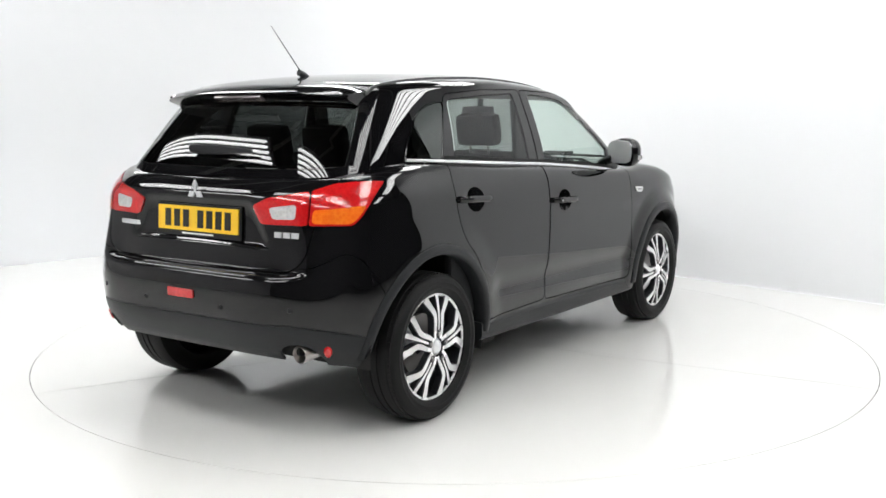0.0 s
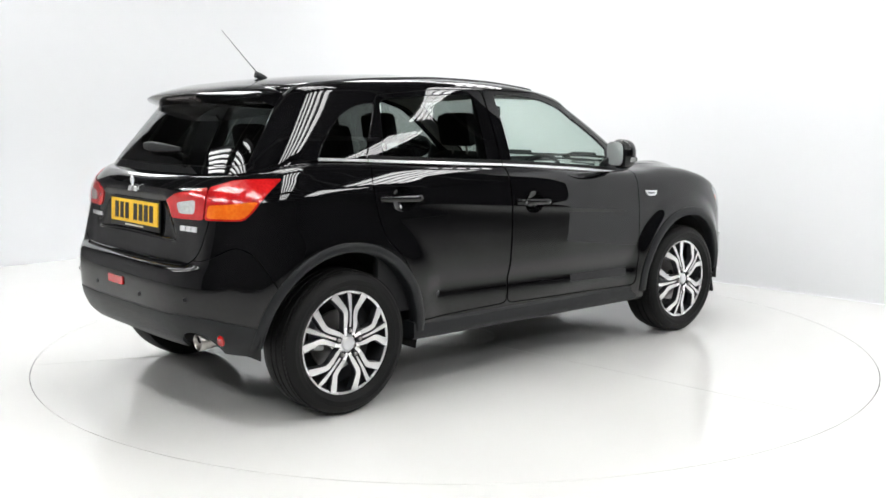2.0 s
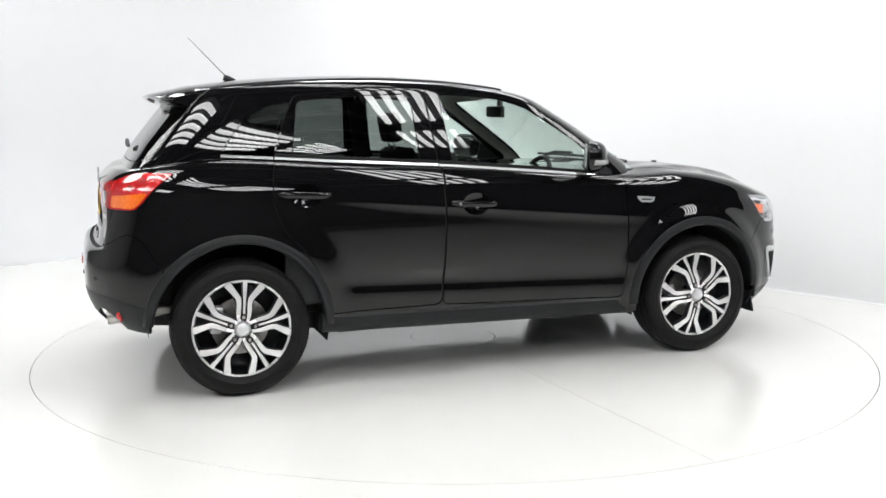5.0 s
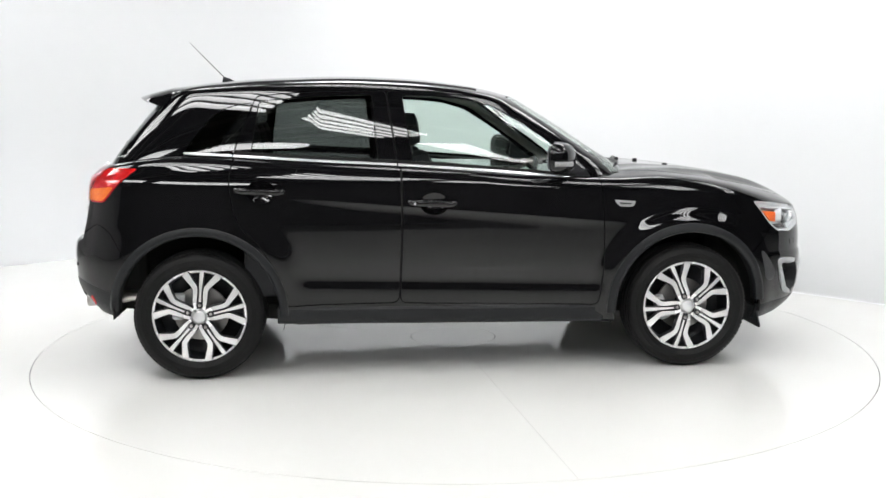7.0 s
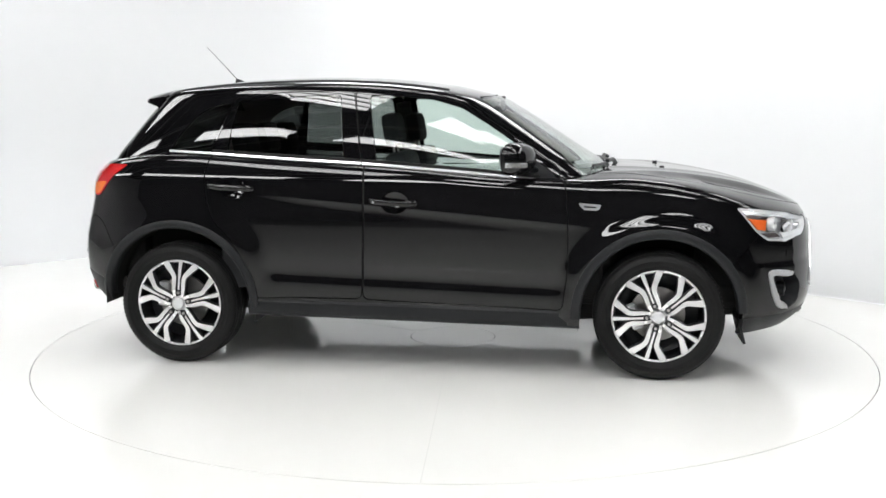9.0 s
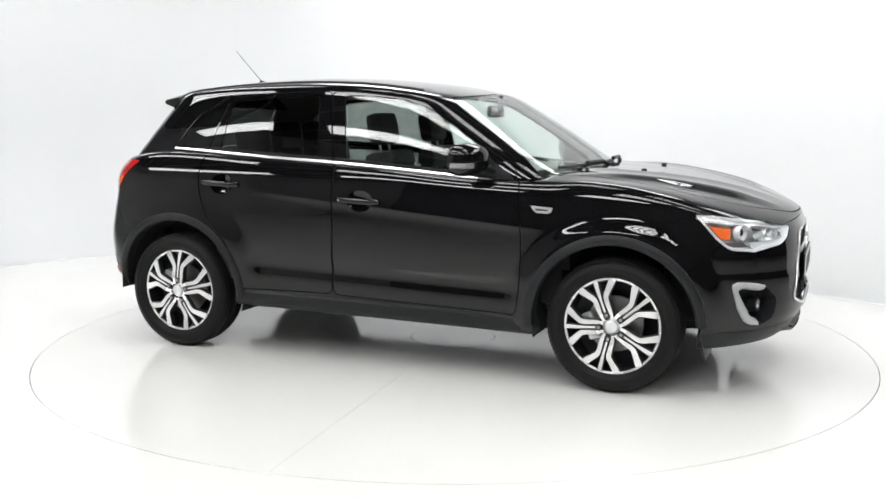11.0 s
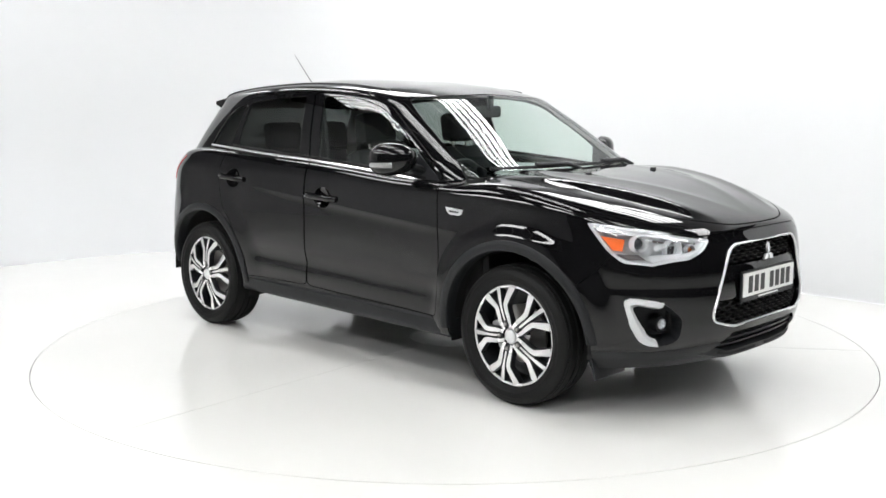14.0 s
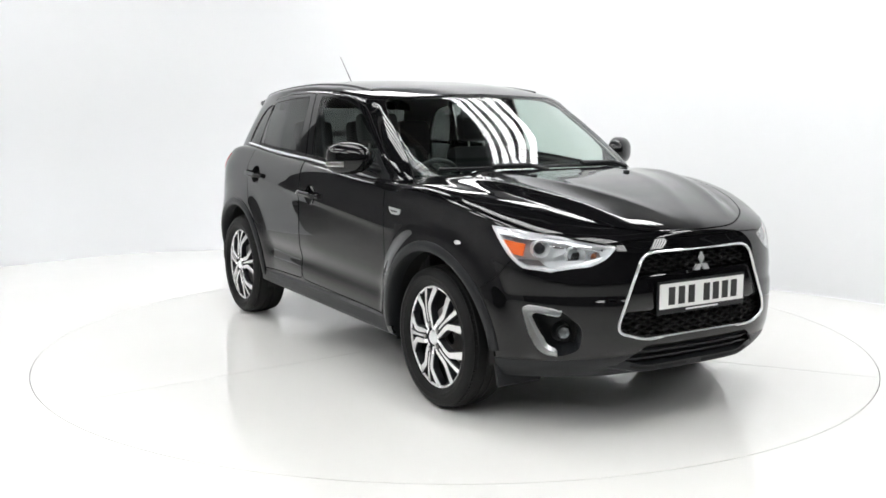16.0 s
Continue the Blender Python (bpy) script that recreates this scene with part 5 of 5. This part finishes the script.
    mirror = both("door_mirror", bm, PAINT, (made["front_door", -1], made["front_door", 1]), "gloss black door mirror with a clear side repeater")
    bm = bmesh.new()
    bmesh.ops.create_uvsphere(bm, u_segments=24, v_segments=12, radius=1)
    for v in bm.verts:
        x, y, z = v.co
        v.co = Vector((0.546 + 0.006 * x, -0.935 + 0.110 * math.copysign(abs(y) ** 0.6, y), 1.198 + 0.057 * math.copysign(abs(z) ** 0.6, z)))
    swing(bm)
    both("mirror_glass", bm, CHROME, mirror, "silver mirror glass")
    bm = bmesh.new()
    line = [(0.578 + 0.085 * math.cos(a) + 0.002, -0.935 - 0.123 * math.sin(a), 1.172) for a in np.linspace(0.25, 1.45, 10)]
    sweep(bm, line, [(0.008 * math.cos(2 * math.pi * k / 8), 0.011 * math.sin(2 * math.pi * k / 8)) for k in range(8)])
    swing(bm)
    both("side_repeater", bm, CLEAR_LENS, mirror, "clear side repeater")
    bm = bmesh.new()
    sweep(bm, [(0.605, -0.87, 1.142), (0.640, -0.80, 1.12), (0.670, -0.76, 1.10)], [(0.045 * math.cos(2 * math.pi * k / 10), 0.024 * math.sin(2 * math.pi * k / 10)) for k in range(10)])
    both("mirror_foot", bm, CLADDING, mirror, "black mirror foot")
    bm = bmesh.new()                                       # sail panel in the window's front corner
    ring = [flank(cabin, x, z) for x, z in ((0.60, 1.09), (0.62, 1.20), (0.77, 1.09), (0.79, 1.05))]
    plate_on(bm, [p for p, n in ring], [n for p, n in ring], 0.006)
    both("sail_panel", bm, CLADDING, (made["front_door", -1], made["front_door", 1]), "black mirror sail panel", smooth=False)


# ---- roof and rear ----
def build_rear(car, tub, cabin, made):
    gate, bumper = made["tailgate"], made["rear_bumper"]
    # roof spoiler
    bm = bmesh.new()
    rows = []
    for y in np.linspace(-0.585, 0.585, 45):
        e = abs(y) / 0.585
        xt = -1.714 + 0.11 * e ** 3
        zt = 1.514 - 0.026 * e ** 2.4
        x0 = -1.47
        top = float(roof_height(x0, y)) - 0.022 * e ** 6
        mid = float(roof_height(-1.60, y)) * 0.5 + zt * 0.5 + 0.010 - 0.016 * e ** 6
        rows.append([bm.verts.new(q) for q in ((x0, y, top - 0.006), (x0 - 0.03, y, top - 0.002), (-1.60, y, mid), (xt + 0.012, y, zt + 0.002), (xt, y, zt - 0.006), (xt + 0.008, y, zt - 0.016),
                                               (xt + 0.07, y, zt - 0.046 + 0.006 * e ** 4), (xt + 0.17, y, zt - 0.066 + 0.006 * e ** 4))])
    for a, b in zip(rows, rows[1:]):
        for j in range(8):
            bm.faces.new((a[j], a[(j + 1) % 8], b[(j + 1) % 8], b[j]))
    bm.faces.new(rows[0])
    bm.faces.new(rows[-1])
    bmesh.ops.recalc_face_normals(bm, faces=bm.faces[:])
    spoiler = part("spoiler", bm, PAINT, gate, "gloss black roof spoiler", smooth=True)
    bm = bmesh.new()
    box(bm, -1.684, 0, 1.482, 0.014, 0.30, 0.040, 0.004, Matrix.Rotation(radians(-62), 3, "Y"))
    part("brake_light", bm, SMOKE, spoiler, "smoky high-level brake light")
    # rear wiper
    bm = bmesh.new()
    line = []
    for y in np.linspace(0.21, -0.20, 12):
        p, n = nose(cabin, y, 1.232 + 0.015 * y, -1)
        line.append(p + n * 0.030)
    rows = []
    for k, p in enumerate(line):
        s = k / 11
        r = 0.010 + 0.018 * math.sin(math.pi * min(1, (s + 0.05) / 1.05) ** 0.7) * (1 - 0.5 * s)
        rows.append([bm.verts.new(p + Vector((r * 0.5 * math.cos(a), 0, r * math.sin(a)))) for a in np.linspace(0, 2 * math.pi, 9)[:-1]])
    for a, b in zip(rows, rows[1:]):
        for j in range(8):
            bm.faces.new((a[j], a[(j + 1) % 8], b[(j + 1) % 8], b[j]))
    bm.faces.new(rows[0])
    bm.faces.new(rows[-1])
    bmesh.ops.recalc_face_normals(bm, faces=bm.faces[:])
    part("rear_wiper", bm, CLADDING, gate, "black rear wiper", smooth=True)
    # aerial
    p, n = above(cabin, -1.245, 0.0)
    bm = bmesh.new()
    sweep(bm, [p + Vector((0.03, 0, -0.004)), p + Vector((0, 0, 0.012)), p + Vector((-0.03, 0, 0.020))], ring_section(0.017, 10, 0.8), up=(0, 1, 0))
    aerial = part("aerial", bm, CLADDING, car, "black roof aerial", smooth=True)
    bm = bmesh.new()
    tip = Vector((-1.463, 0, 1.830))
    foot = p + Vector((-0.005, 0, 0.014))
    rows = []
    for k in range(9):
        q, r = foot.lerp(tip, k / 8), 0.0042 * (1 - 0.6 * k / 8)
        rows.append([bm.verts.new(q + Vector((r * math.cos(a), r * math.sin(a), 0))) for a in np.linspace(0, 2 * math.pi, 7)[:-1]])
    for a, b in zip(rows, rows[1:]):
        for j in range(6):
            bm.faces.new((a[j], a[(j + 1) % 6], b[(j + 1) % 6], b[j]))
    part("mast", bm, CLADDING, aerial, "thin black mast", smooth=True)
    # roof ditch mouldings
    bm = bmesh.new()
    pts = [above(cabin, x, -0.585)[0] + Vector((0, 0, 0.002)) for x in np.linspace(-1.48, 0.18, 30)]
    sweep(bm, pts, [(-0.011, -0.004), (0.011, -0.004), (0.008, 0.004), (-0.008, 0.004)])
    both("roof_moulding", bm, CLADDING, (made["roof"], made["roof"]), "black roof moulding", smooth=False)
    # plate, emblem and bars on the tailgate
    pc, n = nose(tub, 0.0, 0.945, -1)
    out = Vector((-1, 0, 0.06)).normalized()
    number_plate(gate, Vector((pc.x - 0.010, -0.012, 0.945)), Vector((0, -1, 0)), Vector((0.06, 0, 1)).normalized(), out, PLATE_YELLOW)
    e, n = nose(tub, 0.0, 1.075, -1)
    bm = bmesh.new()
    three_diamonds(bm, Vector((e.x - 0.012, 0, 1.070)), Vector((0, -1, 0)), Vector((0, 0, 1)), Vector((-1, 0, 0)), 0.052)
    part("emblem", bm, CHROME, gate, "chrome emblem of three plain rhombs")
    for y0, y1, z, h, k in ((-0.47, -0.60, 0.905, 0.024, 3), (0.40, 0.54, 0.905, 0.022, 7)):
        step = (y1 - y0) / k
        for i in range(k):
            ya, yb = y0 + step * (i + 0.08), y0 + step * (i + 0.92)
            ring = [nose(tub, y, q, -1) for y, q in ((ya, z - h / 2), (yb, z - h / 2), (yb, z + h / 2), (ya, z + h / 2))]
            bm = bmesh.new()
            plate_on(bm, [p for p, n in ring], [n for p, n in ring], 0.004)
            part("badge_bar", bm, CHROME, gate, "plain chrome bar")
    bm = bmesh.new()                                       # grip over the lower tailgate
    rows = []
    for y in np.linspace(-0.44, 0.41, 31):
        zc = 0.838 + 0.014 * (1 - (y / 0.44) ** 2)
        s = max(0.02, 1 - (abs(y) / 0.44) ** 4)
        p, n = nose(tub, y, zc, -1)
        rows.append([bm.verts.new(q) for q in (p + Vector((0.004, 0, 0.012)), p + Vector((-0.010 * s, 0, 0.006)), p + Vector((-0.013 * s, 0, 0)), p + Vector((0.004, 0, -0.010)))])
    for a, b in zip(rows, rows[1:]):
        for j in range(3):
            bm.faces.new((a[j], a[j + 1], b[j + 1], b[j]))
    bmesh.ops.recalc_face_normals(bm, faces=bm.faces[:])
    part("tailgate_crease", bm, PAINT, gate, "raised tailgate lip", smooth=True)
    # bumper fittings
    for y0, y1, z0, z1, name, mat, text, both_sides in ((0.088, -0.078, 0.606, 0.645, "fog_light", RED_LENS, "red rear fog lamp", False),):
        ring = [nose(tub, y, z, -1) for y, z in fillet(((y0, z0), (y1, z0), (y1, z1), (y0, z1)), 0.008, 3)]
        bm = bmesh.new()
        plate_on(bm, [p for p, n in ring], [n for p, n in ring], 0.006)
        part(name, bm, mat, bumper, text)
    for y, z in ((0.245, 0.585), (-0.245, 0.585), (0.60, 0.60), (-0.60, 0.60)):
        p, n = nose(tub, y, z, -1)
        bm = bmesh.new()
        lathe(bm, [(0.0005, -0.004), (0.009, -0.004), (0.011, -0.001), (0.012, 0.004)], 16)
        bmesh.ops.transform(bm, matrix=Matrix.Translation(p) @ n.to_track_quat("-Y", "Z").to_matrix().to_4x4(), verts=bm.verts[:])
        part("parking_sensor", bm, CLADDING, bumper, "round black parking sensor", smooth=True)
    for y in (-0.715, 0.715):
        p, n = nose(tub, y, 0.418, -1)
        bm = bmesh.new()
        lathe(bm, [(0.0005, -0.008), (0.018, -0.007), (0.022, -0.003), (0.023, 0.01)], 24)
        bmesh.ops.transform(bm, matrix=Matrix.Translation(p) @ n.to_track_quat("-Y", "Z").to_matrix().to_4x4() @ Matrix.Diagonal((0.8, 1, 1.25, 1)), verts=bm.verts[:])
        part("reflector", bm, RED_LENS, bumper, "small red oval reflector", smooth=True)
    # exhaust
    bm = bmesh.new()
    lathe(bm, [(0.0005, 0.10), (0.030, 0.10), (0.0335, -0.006), (0.036, -0.010), (0.039, -0.006), (0.038, 0.16), (0.02, 0.30), (0.02, 0.9)], 28)
    bmesh.ops.transform(bm, matrix=Matrix.Translation((-1.958, -0.605, 0.402)) @ pose(0, 0, 0, 4, 0, -90), verts=bm.verts[:])
    part("exhaust_pipe", bm, POLISHED, car, "polished steel exhaust tailpipe", smooth=True)


# ---- windscreen fittings and cabin ----
def build_cabin(car, tub, cabin, made):
    for y0, y1, x0, x1 in ((-0.62, -0.02, 1.08, 1.15), (-0.05, 0.60, 1.16, 1.06)):
        bm = bmesh.new()
        pts = []
        for s in np.linspace(0, 1, 12):
            y = y0 + (y1 - y0) * s
            p, n = spot(cabin, -abs(y), 1.118, (1, 2), (cabin.v[:, 0] > 0.5) & (cabin.n[:, 0] > 0.2))
            q = Vector((p.x, y, p.z)) + Vector((n.x, 0, n.z)) * 0.012
            pts.append(q)
        sweep(bm, pts, ring_section(0.009, 6))
        wiper = part("wiper", bm, CLADDING, car, "black windscreen wiper", smooth=True)
        bm = bmesh.new()
        a = pts[-1] + Vector((0.05, 0, -0.02))
        sweep(bm, [a, pts[-3] + Vector((0.03, 0, 0.012)), pts[5] + Vector((0.012, 0, 0.012))], ring_section(0.012, 8))
        part("wiper_arm", bm, CLADDING, wiper, smooth=True)
    bm = bmesh.new()                                       # cowl
    rows = []
    for y in np.linspace(-0.72, 0.72, 25):
        e = (abs(y) / 0.72) ** 2.6
        x = 1.19 - 0.22 * e
        rows.append([bm.verts.new((x - 0.10, y, 1.085)), bm.verts.new((x - 0.02, y, 1.088)), bm.verts.new((x + 0.02, y, 1.080)), bm.verts.new((x + 0.03, y, 1.05))])
    for a, b in zip(rows, rows[1:]):
        for j in range(3):
            bm.faces.new((a[j], a[j + 1], b[j + 1], b[j]))
    bmesh.ops.recalc_face_normals(bm, faces=bm.faces[:])
    part("cowl", bm, CLADDING, car, "black plastic cowl panel", smooth=True)

    def seat(y, x, back_h, wide):
        bm = bmesh.new()
        box(bm, x + 0.20, y, 0.62, 0.50, wide, 0.16, 0.05)
        s = part("seat", bm, FABRIC, car, "black fabric seat", smooth=True)
        bm = bmesh.new()
        box(bm, x - 0.10, y, 0.68 + back_h / 2, 0.13, wide * 0.94, back_h, 0.05, Matrix.Rotation(radians(-14), 3, "Y"))
        part("backrest", bm, FABRIC, s, smooth=True)
        bm = bmesh.new()
        box(bm, x - 0.20, y, 0.68 + back_h + 0.12, 0.10, 0.27, 0.19, 0.045, Matrix.Rotation(radians(-10), 3, "Y"))
        part("headrest", bm, FABRIC, s, "black headrest", smooth=True)
        for o in (-0.06, 0.06):
            bm = bmesh.new()
            sweep(bm, [(x - 0.185, y + o, 0.66 + back_h), (x - 0.20, y + o, 0.68 + back_h + 0.06)], ring_section(0.007, 6), up=(1, 0, 0))
            part("headrest_post", bm, STEEL, s)
    for y in (-0.37, 0.37):
        seat(y, 0.02, 0.52, 0.50)
    for y in (-0.40, 0.0, 0.40):
        seat(y, -0.88, 0.46, 0.42)
    bm = bmesh.new()
    rows = []
    for y in np.linspace(-0.74, 0.74, 25):
        hump = 0.05 * math.exp(-((y + 0.37) / 0.2) ** 2)
        rows.append([bm.verts.new(q) for q in ((0.62, y, 0.60), (0.60, y, 0.88), (0.64, y, 0.985 + hump), (0.80, y, 1.02 + hump * 0.8), (1.06, y, 1.03), (1.08, y, 0.6))])
    for a, b in zip(rows, rows[1:]):
        for j in range(6):
            bm.faces.new((a[j], a[(j + 1) % 6], b[(j + 1) % 6], b[j]))
    bm.faces.new(rows[0])
    bm.faces.new(rows[-1])
    bmesh.ops.recalc_face_normals(bm, faces=bm.faces[:])
    part("dashboard", bm, TRIM_IN, car, "dark grey dashboard", smooth=True)
    tilt = pose(0.48, -0.37, 0.98, 0, -65, 0)
    bm = bmesh.new()
    ring = [(0.185 * math.cos(a), 0.185 * math.sin(a), 0) for a in np.linspace(0, 2 * math.pi, 41)[:-1]]
    sweep(bm, ring, ring_section(0.014, 8), True)
    bmesh.ops.transform(bm, matrix=tilt, verts=bm.verts[:])
    wheel = part("steering_wheel", bm, TRIM_IN, car, "black steering wheel", smooth=True)
    bm = bmesh.new()
    box(bm, 0, 0, 0, 0.12, 0.13, 0.05, 0.02)
    box(bm, 0, 0, 0.0, 0.03, 0.36, 0.02, 0.005)
    box(bm, -0.09, 0, 0.0, 0.18, 0.03, 0.02, 0.005)
    bmesh.ops.transform(bm, matrix=tilt, verts=bm.verts[:])
    part("wheel_boss", bm, TRIM_IN, wheel)
    bm = bmesh.new()
    box(bm, 0.40, 0, 1.42, 0.035, 0.23, 0.07, 0.015)
    box(bm, 0.43, 0, 1.47, 0.03, 0.03, 0.09, 0.008)
    part("rear_view_mirror", bm, TRIM_IN, car, "black rear-view mirror", smooth=True)
    for side in (-1, 1):                                   # door cards and cargo sides
        bm = bmesh.new()
        box(bm, -0.15, side * 0.775, 0.76, 1.9, 0.05, 0.66, 0.02)
        part("door_card", bm, TRIM_IN, car, "dark door trim")
        bm = bmesh.new()
        box(bm, -0.30, side * 0.70, 1.28, 0.10, 0.03, 0.42, 0.012, Matrix.Rotation(radians(-8), 3, "Y"))
        part("pillar_trim", bm, TRIM_IN, car, "dark pillar trim")
    bm = bmesh.new()
    box(bm, -1.50, 0, 1.02, 0.62, 1.30, 0.02, 0.004)
    part("parcel_shelf", bm, TRIM_IN, car, "black load cover")


def motions(car, table):
    times = [k * 0.5 for k in range(33)]
    hub = Matrix.Translation((-HUB_X, -HUB_Y, 0))
    walk(car, [(t, pose(0, 0, 0, 0, 0, TURN_START + TURN_RATE * t) @ hub) for t in times])
    walk(table, [(t, pose(0, 0, 0, 0, 0, TURN_START + TURN_RATE * t)) for t in times])


build_studio()
build_lights()
table = build_turntable()
car, tub, cabin, made = build_car()
build_wheels(car)
build_underbody(car)
build_cladding(car, tub, made)
build_front(car, tub, made)
build_flanks(car, tub, cabin, made)
build_rear(car, tub, cabin, made)
build_cabin(car, tub, cabin, made)
motions(car, table)
